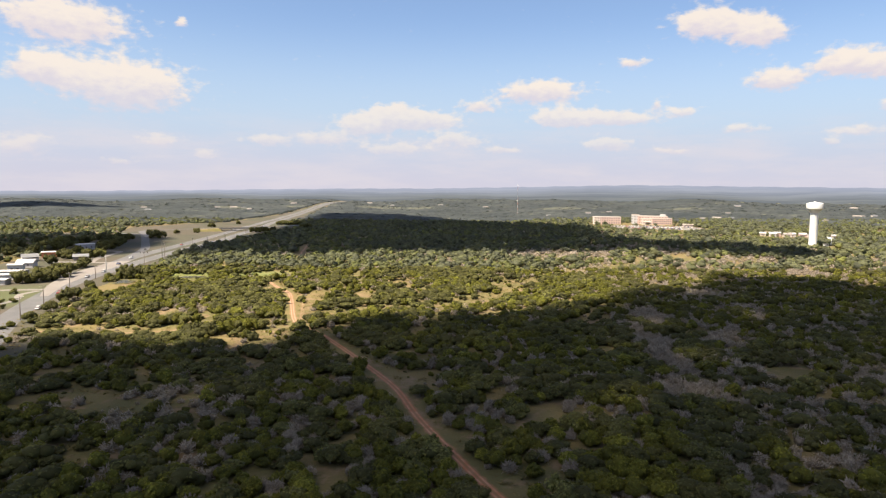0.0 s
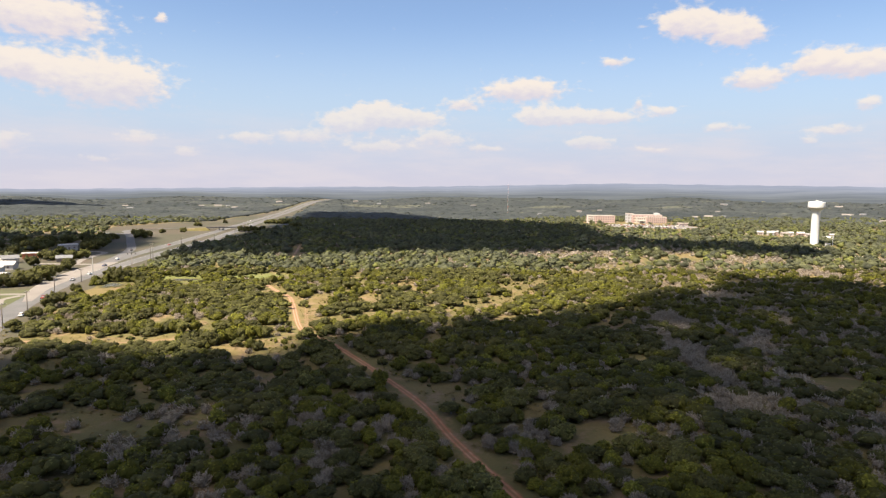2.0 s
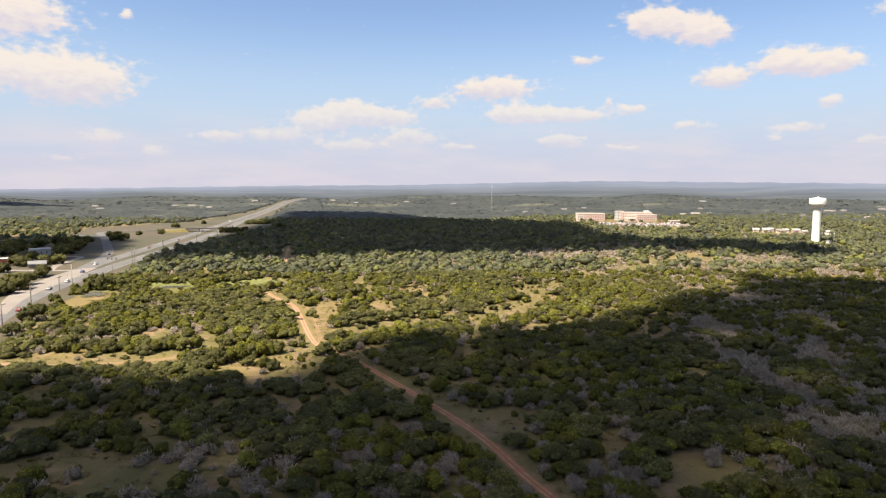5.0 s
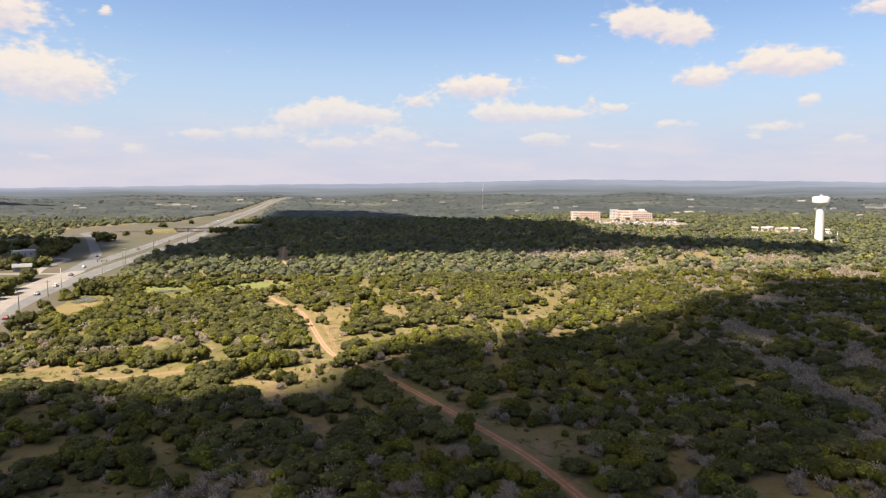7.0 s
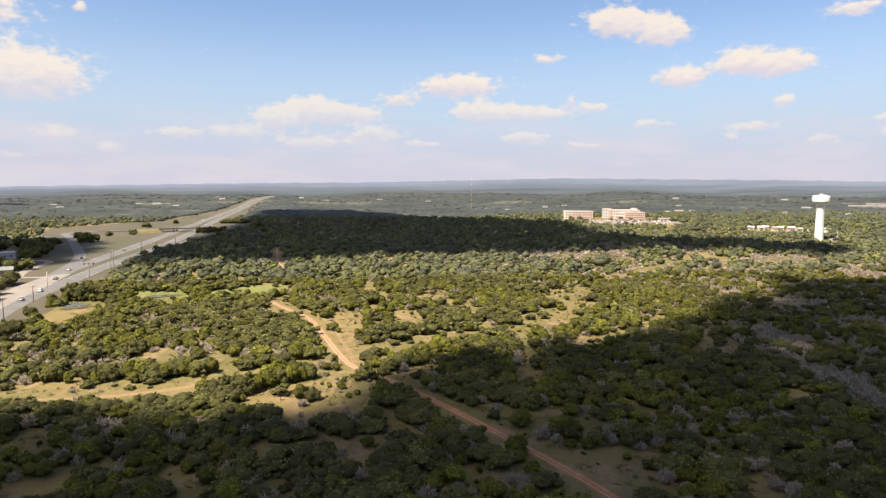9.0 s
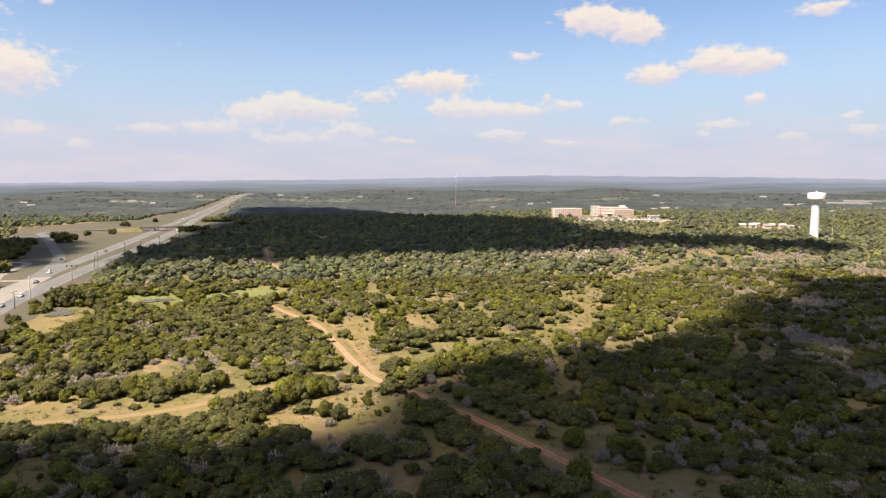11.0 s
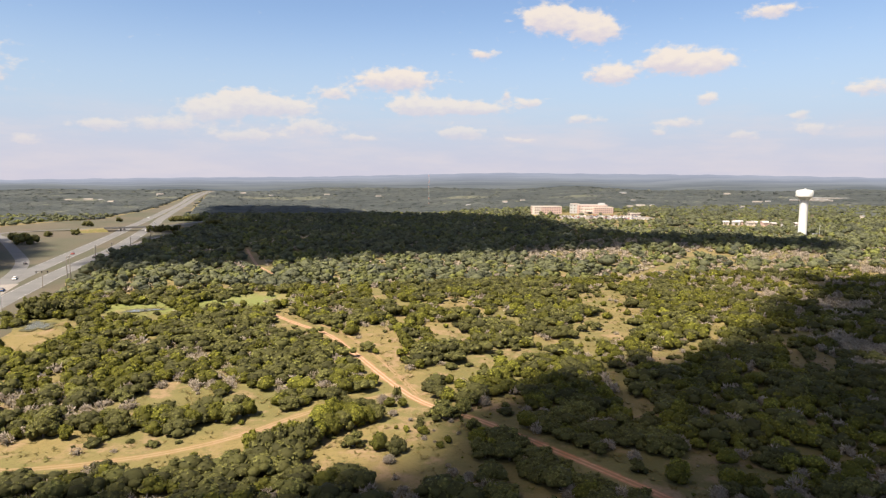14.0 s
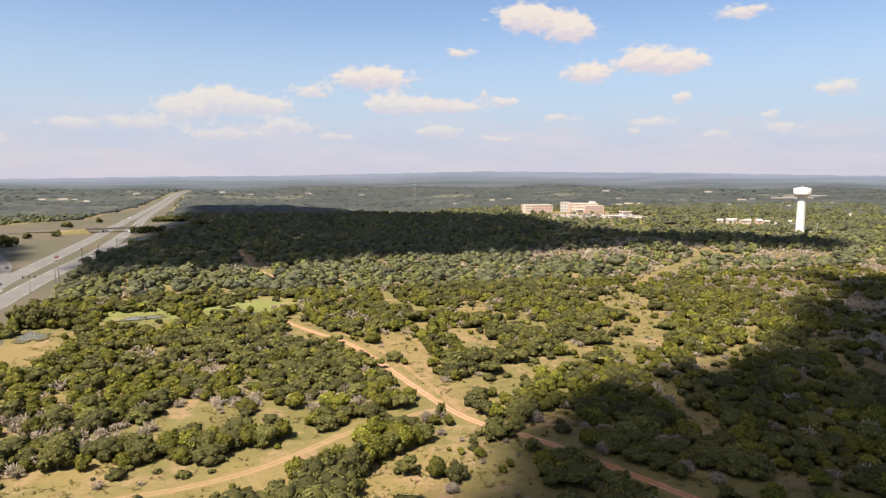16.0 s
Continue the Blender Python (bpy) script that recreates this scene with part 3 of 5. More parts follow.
def leaves(rng, lobes, count, size, core=1):
    """Lumpy foliage lobes with leaf clumps standing out of them; the first lobes come first in the body."""
    lobes = np.asarray(lobes, float)
    pieces = []
    for l in lobes:
        v, f = ICO[core]
        d = v * (0.84 + 0.28 * rng.rand(len(v), 1))
        pieces.append((d * l[3:] + l[:3], f))
    pick = rng.choice(len(lobes), count, p=lobes[:, 3] ** 1.6 / np.sum(lobes[:, 3] ** 1.6))
    d = rng.randn(count, 3)
    d[:, 2] = np.where(d[:, 2] < -0.3, -d[:, 2], d[:, 2])
    d /= np.linalg.norm(d, axis=1)[:, None]
    c = lobes[pick, :3] + d * lobes[pick, 3:] * (0.92 + 0.20 * rng.rand(count, 1))
    out = d + 0.42 * rng.randn(count, 3)
    out /= np.linalg.norm(out, axis=1)[:, None]
    side = np.cross(out, rng.randn(count, 3))
    side /= np.linalg.norm(side, axis=1)[:, None]
    up = np.cross(out, side)
    r = size * (0.6 + 0.8 * rng.rand(count, 1))
    tri = np.stack([c + side * r * 0.9 - up * r * 0.5, c - up * r * 0.5 - side * r * 0.9, c + up * r * 1.1], 1)
    turn = np.einsum("ij,ij->i", np.cross(tri[:, 1] - tri[:, 0], tri[:, 2] - tri[:, 0]), out) < 0
    tri[turn] = tri[turn][:, ::-1]
    tri = tri.reshape(-1, 3)
    pieces.append((tri, np.arange(3 * count).reshape(-1, 3)))
    return join(pieces)


def stick(p, q, r0, r1, sides=3):
    p, q = np.asarray(p, float), np.asarray(q, float)
    d = (q - p) / (np.linalg.norm(q - p) + 1e-6)
    a = np.cross(d, [0.3, 0.9, 0.2])
    a /= np.linalg.norm(a)
    b = np.cross(d, a)
    t = np.arange(sides) * 2 * np.pi / sides
    ring = np.cos(t)[:, None] * a + np.sin(t)[:, None] * b
    v = np.vstack([p + ring * r0, q + ring * r1])
    f = []
    for i in range(sides):
        j = (i + 1) % sides
        f += [(i, j, sides + j), (i, sides + j, sides + i)]
    return v, np.array(f)


def sprays(rng, lobes, count):
    """Small tufts that break the outline of the large lobes."""
    out = []
    for _ in range(count):
        l = lobes[rng.randint(len(lobes))]
        a, e, q = rng.uniform(0, 6.283), rng.uniform(0.1, 1.4), rng.uniform(0.35, 0.62)
        out.append((l[0] + l[3] * math.cos(a) * math.cos(e), l[1] + l[4] * math.sin(a) * math.cos(e), l[2] + l[5] * math.sin(e), q, q, q * 1.35))
    return out


def juniper_lobes(rng):
    out = [(0, 0, 2.0, 2.0, 2.0, 1.8), (rng.uniform(-.5, .5), rng.uniform(-.5, .5), 3.0, 1.5, 1.5, 1.3)]
    for i in range(5):
        a = i * 1.257 + rng.uniform(-.5, .5)
        q = rng.uniform(0.8, 1.3)
        out.append((1.35 * math.cos(a), 1.35 * math.sin(a), rng.uniform(1.2, 2.7), q, q, q * 1.1))
    return out + sprays(rng, out, 7)


def oak_lobes(rng):
    out = [(0, 0, 2.7, 2.1, 2.1, 1.7)]
    n = 7
    for i in range(n):
        a, q = i * 6.283 / n + rng.uniform(-.4, .4), rng.uniform(1.0, 1.6)
        d = rng.uniform(1.5, 2.5)
        out.append((d * math.cos(a), d * math.sin(a), rng.uniform(1.0, 3.2), q, q, q * 0.9))
    return out + sprays(rng, out, 8)


def trunk_of(rng, tall, r, limbs=4, reach=1.6, lean=0.2):
    base, top = np.array([0, 0, -0.3]), np.array([rng.uniform(-lean, lean), rng.uniform(-lean, lean), tall])
    pieces = [stick(base, top, r * 1.25, r * 0.7, 6)]
    for i in range(limbs):
        a = i * 6.283 / limbs + rng.uniform(-.5, .5)
        s = base + (top - base) * rng.uniform(0.6, 1.0)
        pieces.append(stick(s, s + np.array([math.cos(a) * reach, math.sin(a) * reach, rng.uniform(0.7, 1.5)]), r * 0.55, r * 0.15, 4))
    return join(pieces)


def bare_crown(rng, count, thick, inner=3):
    """Leafless grey branches that fan out from a short stem into a round haze of twigs."""
    def ways(n, low):
        a, e = rng.uniform(0, 6.283, n), np.arcsin(rng.uniform(low, 1.0, n))
        return np.stack([np.cos(a) * np.cos(e), np.sin(a) * np.cos(e), np.sin(e)], 1)

    def blades(s, m, w):
        side = np.cross(m - s, rng.randn(len(s), 3))
        side *= w / np.linalg.norm(side, axis=1)[:, None]
        return np.stack([s - side, s + side, m], 1)

    d = ways(count // 2, 0.1)
    stems = blades(np.array([0, 0, 0.1]) + d * 0.15, np.array([0, 0, 0.2]) + d * rng.uniform(1.1, 1.8, (len(d), 1)) * (1.0, 1.0, 1.15), thick * 0.7)
    n = count * 2
    d = ways(n, -0.35)
    c = np.array([0, 0, 0.75]) + d * rng.uniform(0.25, 1.0, (n, 1)) ** 0.45 * (1.45, 1.45, 1.15)
    twigs = blades(c, c + (d * 0.8 + rng.randn(n, 3) * 0.6 + (0, 0, 0.25)) * rng.uniform(0.25, 0.5, (n, 1)), thick)
    v = np.concatenate([stems, twigs]).reshape(-1, 3)
    lumps = []
    for _ in range(inner):
        q, (b, f) = rng.uniform(0.5, 0.85), ICO[1]
        lumps.append((b * (0.8 + 0.4 * rng.rand(len(b), 1)) * q + (rng.uniform(-0.6, 0.6), rng.uniform(-0.6, 0.6), rng.uniform(0.5, 1.1)), f))
    return join(lumps + [(v, np.arange(len(v)).reshape(-1, 3))])


rng = np.random.RandomState(7)
NEAR_SHAPES = {
    "juniper": [leaves(rng, juniper_lobes(rng), 460, 0.235) for _ in range(7)],
    "oak": [leaves(rng, oak_lobes(rng), 520, 0.26) for _ in range(6)],
    "bare": [bare_crown(rng, 240, 0.065) for _ in range(5)],
}
MID_SHAPES = {
    "juniper": [leaves(rng, juniper_lobes(rng)[:7], 120, 0.30) for _ in range(10)],
    "oak": [leaves(rng, oak_lobes(rng)[:9], 126, 0.32) for _ in range(10)],
    "bare": [bare_crown(rng, 60, 0.14, 2) for _ in range(8)],
}
BACK_SHAPES = {
    "juniper": [leaves(rng, juniper_lobes(rng)[:4], 58, 0.43) for _ in range(10)],
    "oak": [leaves(rng, oak_lobes(rng)[:5], 60, 0.47) for _ in range(10)],
    "bare": [bare_crown(rng, 24, 0.26, 1) for _ in range(8)],
}
FAR_SHAPES = {
    "juniper": [leaves(rng, [(0, 0, 1.5, 2.1, 2.1, 1.7), (rng.uniform(-1, 1), rng.uniform(-1, 1), 2.9, 1.2, 1.2, 1.0)], 12, 0.7) for _ in range(10)],
    "oak": [leaves(rng, [(0, 0, 2.1, 2.8, 2.8, 1.8), (rng.uniform(-1.5, 1.5), rng.uniform(-1.5, 1.5), 3.4, 1.6, 1.6, 1.2)], 14, 0.8) for _ in range(10)],
    "bare": [bare_crown(rng, 14, 0.42, 1) for _ in range(6)],
}


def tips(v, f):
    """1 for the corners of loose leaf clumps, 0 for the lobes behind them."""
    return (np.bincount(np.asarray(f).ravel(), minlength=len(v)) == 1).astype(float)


def many(shapes, x, y, size, seed, low=0.62, high=0.96, inner=False):
    """The shapes set out over the land, as one body."""
    r = np.random.RandomState(seed)
    kind, turn, tone = r.randint(0, len(shapes), len(x)), r.rand(len(x)) * 6.283, r.rand(len(x))
    z = land(x, y)
    vs, fs, ts, n = [], [], [], 0
    for q, (v, f) in enumerate(shapes):
        k = np.where(kind == q)[0]
        if not len(k):
            continue
        c, s, g = np.cos(turn[k])[:, None], np.sin(turn[k])[:, None], size[k][:, None]
        tall = (low + (high - low) * r.rand(len(k)))[:, None]
        w = np.stack([x[k][:, None] + g * (v[:, 0] * c - v[:, 1] * s), y[k][:, None] + g * (v[:, 0] * s + v[:, 1] * c), z[k][:, None] + g * tall * v[:, 2] - 0.1], 2)
        vs.append(w.reshape(-1, 3))
        fs.append((f[None] + (np.arange(len(k)) * len(v))[:, None, None]).reshape(-1, 3) + n)
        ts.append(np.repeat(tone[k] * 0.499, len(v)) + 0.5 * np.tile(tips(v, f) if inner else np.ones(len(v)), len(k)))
        n += len(k) * len(v)
    return np.vstack(vs), np.vstack(fs), np.concatenate(ts)


def scatter(x0, x1, y0, y1, step, seed):
    r = np.random.RandomState(seed)
    x, y = np.meshgrid(np.arange(x0, x1, step), np.arange(y0, y1, step * 0.87))
    x = x + (np.arange(x.shape[0]) % 2 * step / 2)[:, None]
    x, y = x.ravel() + r.uniform(-.38, .38, x.size) * step, y.ravel() + r.uniform(-.38, .38, x.size) * step
    keep = (x > -0.74 * y - 20) & (x < np.maximum(0.74 * y + 20, 1.22 * y - 228))
    return x[keep], y[keep]


def species(x, y, seed):
    """0 juniper, 1 oak, 2 bare."""
    r = np.random.RandomState(seed)
    grey = 0.15 - 0.05 * sm(270, 320, y) + 0.68 * np.clip(inside(GREY, x, y, 1.15, 0.0) * 3.0, 0, 1) + 0.38 * np.clip(inside(GREY_MEADOW, x, y, 1.15, 0.0) * 3.0, 0, 1) + 0.36 * sm(60, 120, x) * sm(560, 440, y) + 0.10 * sm(250, 180, y)
    grey = grey + 0.25 * sm(0.62, 0.8, vnoise(x, y, 14, 5))
    oak = 0.30 + 0.5 * sm(0.45, 0.7, vnoise(x, y, 30, 6))
    u, w = r.rand(len(x)), r.rand(len(x))
    return np.where(u < grey, 2, np.where(w < oak, 1, 0))


TALL = {0: (0.62, 0.96), 1: (0.60, 0.90), 2: (0.8, 1.15)}
SIZES = {0: (0.58, 1.15), 1: (0.58, 1.22), 2: (0.78, 1.32)}


def near_woods():
    x, y = scatter(-260, 330, 95, 432, 3.6, 11)
    r = np.random.RandomState(12)
    free = open_land(x, y)
    thin = vnoise(x, y, 7, 21) * 0.65 + vnoise(x, y, 23, 22) * 0.35
    keep = (free < 0) & ((thin > 0.27 + 0.03 * sm(270, 300, y)) | (r.rand(len(x)) < 0.12)) & (x > -245 + 0 * y)
    stray = (free > 0.3) & (x > -170) & (r.rand(len(x)) < 0.40 - 0.24 * sm(262, 275, y) * sm(0, -40, x)) & (gap_to(MAIN_TRACK, x, y) > 3.4) & (gap_to(SIDE_TRACK, x, y) > 3.2)
    small = np.where(stray, 0.14 + 0.72 * r.rand(len(x)) ** 2, 1.0)
    k = keep | stray
    return x[k], y[k], small[k]


NX, NY, NS = near_woods()
NK = species(NX, NY, 13)
# a pale belt of leafless thicket
BX, BY = scatter(40, 160, 150, 320, 2.7, 16)
belt = (inside(GREY[:7], BX + 9 * (vnoise(BX, BY, 5, 18) - 0.5), BY, 1.0, 0.0) > 0) & (vnoise(BX, BY, 4, 17) > 0.3) & (open_land(BX, BY) < 0)
NX, NY, NS, NK = np.append(NX, BX[belt]), np.append(NY, BY[belt]), np.append(NS, np.full(belt.sum(), 0.8)), np.append(NK, np.full(belt.sum(), 2))
size_rng = np.random.RandomState(14)
NSIZE = NS * np.array([size_rng.uniform(*SIZES[k]) for k in NK])
# the nearest trees along the track are things of their own
along = gap_to([(24, 105), (4, 140), (-11, 183), (-40, 241), (-75, 262)], NX, NY) + 0.25 * NY
WORDS = {
    0: ("juniper_tree", "juniper", "rounded dark green juniper in the dry scrub", "junipers beside the track", JUNIPER_LEAF, JUNIPER_WOODS),
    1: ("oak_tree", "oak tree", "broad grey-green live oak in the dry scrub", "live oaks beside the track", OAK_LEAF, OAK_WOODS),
    2: ("bare_tree", "tree", "leafless grey-brown shrub tree in the scrub", "bare trees beside the track", BARE_TWIG, BARE_WOODS),
}
TREE_KEYS = {0: "juniper", 1: "oak", 2: "bare"}


def tree_models():
    r, models = np.random.RandomState(15), {}
    for k, key in TREE_KEYS.items():
        name, cat, label, group, leaf, _ = WORDS[k]
        models[k] = []
        for v, f in NEAR_SHAPES[key]:
            t = {0: trunk_of(r, 2.2, 0.16, 3, 0.8), 1: trunk_of(r, 2.0, 0.22, 5, 1.7, 0.3), 2: trunk_of(r, 1.1, 0.10, 6, 0.9, 0.1)}[k]
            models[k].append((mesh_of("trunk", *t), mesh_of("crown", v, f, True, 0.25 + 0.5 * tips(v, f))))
    return models


def plant(model, k, x, y, size, turn, tall=1.0, label="", group=""):
    name, cat, words, many_words, leaf, _ = WORDS[k]
    ob = thing(name, at(x, y), turn, label or words, cat, group or many_words)
    ob.scale = (size, size, size * tall)
    part("trunk", model[0], BARK, ob)
    part("crown", model[1], leaf, ob)
    return ob


MODELS = tree_models()
single = np.zeros(len(NX), bool)
for k in TREE_KEYS:
    own = np.where(NK == k)[0]
    own = own[np.argsort(along[own])][:290]
    single[own] = True
    for n, i in enumerate(own):
        plant(MODELS[k][n % len(MODELS[k])], k, NX[i], NY[i], NSIZE[i], size_rng.uniform(0, 360), size_rng.uniform(*TALL[k]))
for k, key in TREE_KEYS.items():
    i, j = np.where((NK == k) & ~single & (NY < 295))[0], np.where((NK == k) & ~single & (NY >= 295))[0]
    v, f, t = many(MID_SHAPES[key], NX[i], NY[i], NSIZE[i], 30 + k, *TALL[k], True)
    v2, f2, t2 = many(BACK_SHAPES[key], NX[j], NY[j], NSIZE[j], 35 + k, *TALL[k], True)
    v, f, t = np.vstack([v, v2]), np.vstack([f, f2 + len(v)]), np.concatenate([t, t2])
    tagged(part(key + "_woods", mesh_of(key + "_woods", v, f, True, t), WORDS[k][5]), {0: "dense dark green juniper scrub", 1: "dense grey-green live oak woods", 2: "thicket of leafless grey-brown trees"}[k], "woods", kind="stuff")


def tufts():
    """Weeds and tall grass in the clearings."""
    r = np.random.RandomState(81)
    x, y = scatter(-175, 200, 105, 400, 1.7, 82)
    free = open_land(x, y)
    k = (free > -2) & (x > -190) & (r.rand(len(x)) < 0.2 + 0.75 * sm(0.25, 0.6, vnoise(x, y, 6, 83))) & (gap_to(MAIN_TRACK, x, y) > 2.6) & (gap_to(SIDE_TRACK, x, y) > 2.4)
    x, y = x[k], y[k]
    shapes = []
    for _ in range(10):
        n = 7
        a, e = r.rand(n) * 6.283, r.rand(n) * 0.5
        d = np.stack([np.cos(a) * (0.4 + e), np.sin(a) * (0.4 + e), 0.15 + r.rand(n) * 0.25], 1)
        w = np.stack([-np.sin(a), np.cos(a), 0 * a], 1) * 0.22
        shapes.append((np.stack([d * 0.05 - w, d * 0.05 + w, d], 1).reshape(-1, 3), np.arange(3 * n).reshape(-1, 3)))
    v, f, t = many(shapes, x, y, 0.5 + 1.5 * r.rand(len(x)) ** 2, 84)
    tagged(part("grass_tufts", mesh_of("grass_tufts", v, f, False, t), foliage("dry_weeds", (0.12, 0.095, 0.034), (0.19, 0.148, 0.058), (0.10, 0.105, 0.026))), "tufts of dry grass and weeds in clearings", "grass", kind="stuff")


tufts()


def back_woods():
    """The same scrub round and under the start of the flight."""
    r = np.random.RandomState(85)
    x, y = np.meshgrid(np.arange(-210, 170, 4.5), np.arange(-70, 100, 4.2))
    x, y = x.ravel() + r.uniform(-2, 2, x.size), y.ravel() + r.uniform(-2, 2, x.size)
    k = (open_land(x, y) < 0) & (vnoise(x, y, 9, 86) > 0.22) & ~((y > 88) & (abs(x) < 0.74 * y + 20))
    x, y = x[k], y[k]
    kinds = species(x, y, 87)
    for n, key in TREE_KEYS.items():
        i = np.where(kinds == n)[0]
        v, f, t = many(FAR_SHAPES[key], x[i], y[i], r.uniform(0.7, 1.2, len(i)), 88 + n)
        tagged(part(key + "_woods", mesh_of(key + "_woods", v, f, True, t), WORDS[n][5]), {0: "dense dark green juniper scrub", 1: "dense grey-green live oak woods", 2: "thicket of leafless grey-brown trees"}[n], "woods", kind="stuff")


back_woods()


def far_woods():
    x, y = scatter(-820, 900, 432, 1060, 6.0, 41)
    r = np.random.RandomState(42)
    free = open_land(x, y)
    town = sm(620, 700, y) * sm(150, 260, x)
    keep = (free < 0) & (r.rand(len(x)) > 0.10 + 0.35 * town) & (vnoise(x, y, 16, 43) > 0.12)
    keep &= ~((x < -280) & (r.rand(len(x)) < 0.25 + 0.5 * vnoise(x, y, 40, 48)))
    x, y = x[keep], y[keep]
    kinds = species(x, y, 44)
    size = np.array([size_rng.uniform(*SIZES[k]) for k in kinds]) * r.uniform(1.0, 1.55, len(kinds))
    for k, key in TREE_KEYS.items():
        i = np.where(kinds == k)[0]
        v, f, t = many(FAR_SHAPES[key], x[i], y[i], size[i], 50 + k)
        tagged(part(key + "_woods", mesh_of(key + "_woods", v, f, True, t), (HAZY_JUNIPER, HAZY_OAK, BARE_WOODS)[k]), {0: "far dark green juniper scrub", 1: "far grey-green live oak woods", 2: "far thicket of leafless grey trees"}[k], "woods", kind="stuff")
    # beyond: clumps that grow with the distance
    n = 9000
    rad = 1040 * (2900 / 1040) ** (r.rand(n) ** 1.2)
    az = np.radians(r.uniform(-42, 54, n))
    x, y = rad * np.sin(az), rad * np.cos(az)
    keep = (open_land(x, y) < 0) & (vnoise(x, y, 120, 45) * 0.5 + vnoise(x, y, 45, 46) * 0.5 > 0.36) & (y > 900)
    x, y, rad = x[keep], y[keep], rad[keep]
    shapes = [leaves(r, [(0, 0, 0.9, 2.9, 2.9, 1.3)], 12, 0.8) for _ in range(8)]
    v, f, t = many(shapes, x, y, (rad / 1000) ** 0.6 * r.uniform(0.6, 1.7, len(x)), 47)
    tagged(part("distant_woods", mesh_of("distant_woods", v, f, True, t), HAZY_WOODS), "grey-green woods that reach towards the horizon", "woods", kind="stuff")
    a, q = np.meshgrid(np.radians(np.linspace(-48, 58, 480)), np.geomspace(1000, 2790, 115))
    x, y = q * np.sin(a), q * np.cos(a)
    lift = 3.6 * vnoise(x, y, 9, 49) + 2.0 * vnoise(x, y, 31, 50) + 0.4
    z = land(x, y) + np.where(open_land(x, y) > -6, -1.5, lift * sm(1000, 1100, q) - 0.6)
    i, j = np.meshgrid(np.arange(114), np.arange(479), indexing="ij")
    f = np.stack([i * 480 + j, (i + 1) * 480 + j, (i + 1) * 480 + j + 1, i * 480 + j + 1], 2).reshape(-1, 4)
    tint = np.clip(vnoise(x, y, 9, 51) * 0.65 + vnoise(x, y, 70, 52) * 0.7 - 0.2 + 0.5 * np.clip(inside(PASTURES, x, y, 1.0, 0.0) * 4, 0, 1), 0, 1)
    tagged(part("distant_canopy", mesh_of("distant_canopy", np.stack([x, y, z], 2).reshape(-1, 3), f, False, 0.5 + 0.499 * tint.ravel()), HAZY_WOODS), "far closed canopy of grey-green woods", "woods", kind="stuff")


far_woods()


def distance():
    """Woods and ridges along the horizon, their blue haze painted into the glow."""
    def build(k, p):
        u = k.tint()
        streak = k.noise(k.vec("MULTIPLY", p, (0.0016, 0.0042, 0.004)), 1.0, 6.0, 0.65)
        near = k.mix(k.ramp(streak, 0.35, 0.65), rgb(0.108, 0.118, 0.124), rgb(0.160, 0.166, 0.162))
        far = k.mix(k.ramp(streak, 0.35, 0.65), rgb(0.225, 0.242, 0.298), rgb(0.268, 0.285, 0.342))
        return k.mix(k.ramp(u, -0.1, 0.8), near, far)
    m = bpy.data.materials.new("distance")
    m.use_nodes = True
    k = Nodes(m.node_tree)
    p = k.add("ShaderNodeNewGeometry").outputs["Position"]
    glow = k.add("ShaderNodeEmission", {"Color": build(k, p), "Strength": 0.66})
    k.add("ShaderNodeOutputMaterial", {0: glow.outputs[0]})
    ang, rad = np.radians(np.linspace(-60, 70, 521)), np.linspace(2750, 4855, 40)
    a, r = np.meshgrid(ang, rad)
    x, y = r * np.sin(a), r * np.cos(a)
    z = land(x, y) + 7 * sm(2740, 2900, r) + 2.0 * vnoise(x, y, 60, 71) + 0.8
    v = np.stack([x, y, z], 2).reshape(-1, 3)
    n = len(ang)
    i, j = np.meshgrid(np.arange(len(rad) - 1), np.arange(n - 1), indexing="ij")
    f = np.stack([i * n + j, (i + 1) * n + j, (i + 1) * n + j + 1, i * n + j + 1], 2).reshape(-1, 4)
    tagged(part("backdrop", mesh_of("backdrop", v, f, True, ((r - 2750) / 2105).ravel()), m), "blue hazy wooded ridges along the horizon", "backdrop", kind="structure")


distance()


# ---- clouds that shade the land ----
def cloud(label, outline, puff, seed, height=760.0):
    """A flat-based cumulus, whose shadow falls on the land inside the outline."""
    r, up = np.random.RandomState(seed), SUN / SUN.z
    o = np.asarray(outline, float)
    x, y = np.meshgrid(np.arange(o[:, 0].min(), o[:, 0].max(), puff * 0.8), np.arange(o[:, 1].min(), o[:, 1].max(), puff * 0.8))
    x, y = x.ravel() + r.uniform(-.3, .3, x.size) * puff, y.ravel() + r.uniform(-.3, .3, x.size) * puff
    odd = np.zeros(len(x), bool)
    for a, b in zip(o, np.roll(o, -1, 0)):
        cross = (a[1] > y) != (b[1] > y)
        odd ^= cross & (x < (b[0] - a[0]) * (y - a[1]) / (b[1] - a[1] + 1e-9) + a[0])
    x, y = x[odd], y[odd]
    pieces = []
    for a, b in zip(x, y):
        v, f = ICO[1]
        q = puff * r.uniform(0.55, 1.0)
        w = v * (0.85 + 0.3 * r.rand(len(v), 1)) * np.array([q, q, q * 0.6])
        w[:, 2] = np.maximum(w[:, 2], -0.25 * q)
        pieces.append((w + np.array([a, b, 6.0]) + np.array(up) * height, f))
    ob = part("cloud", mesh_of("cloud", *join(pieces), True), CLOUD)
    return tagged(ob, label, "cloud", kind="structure")


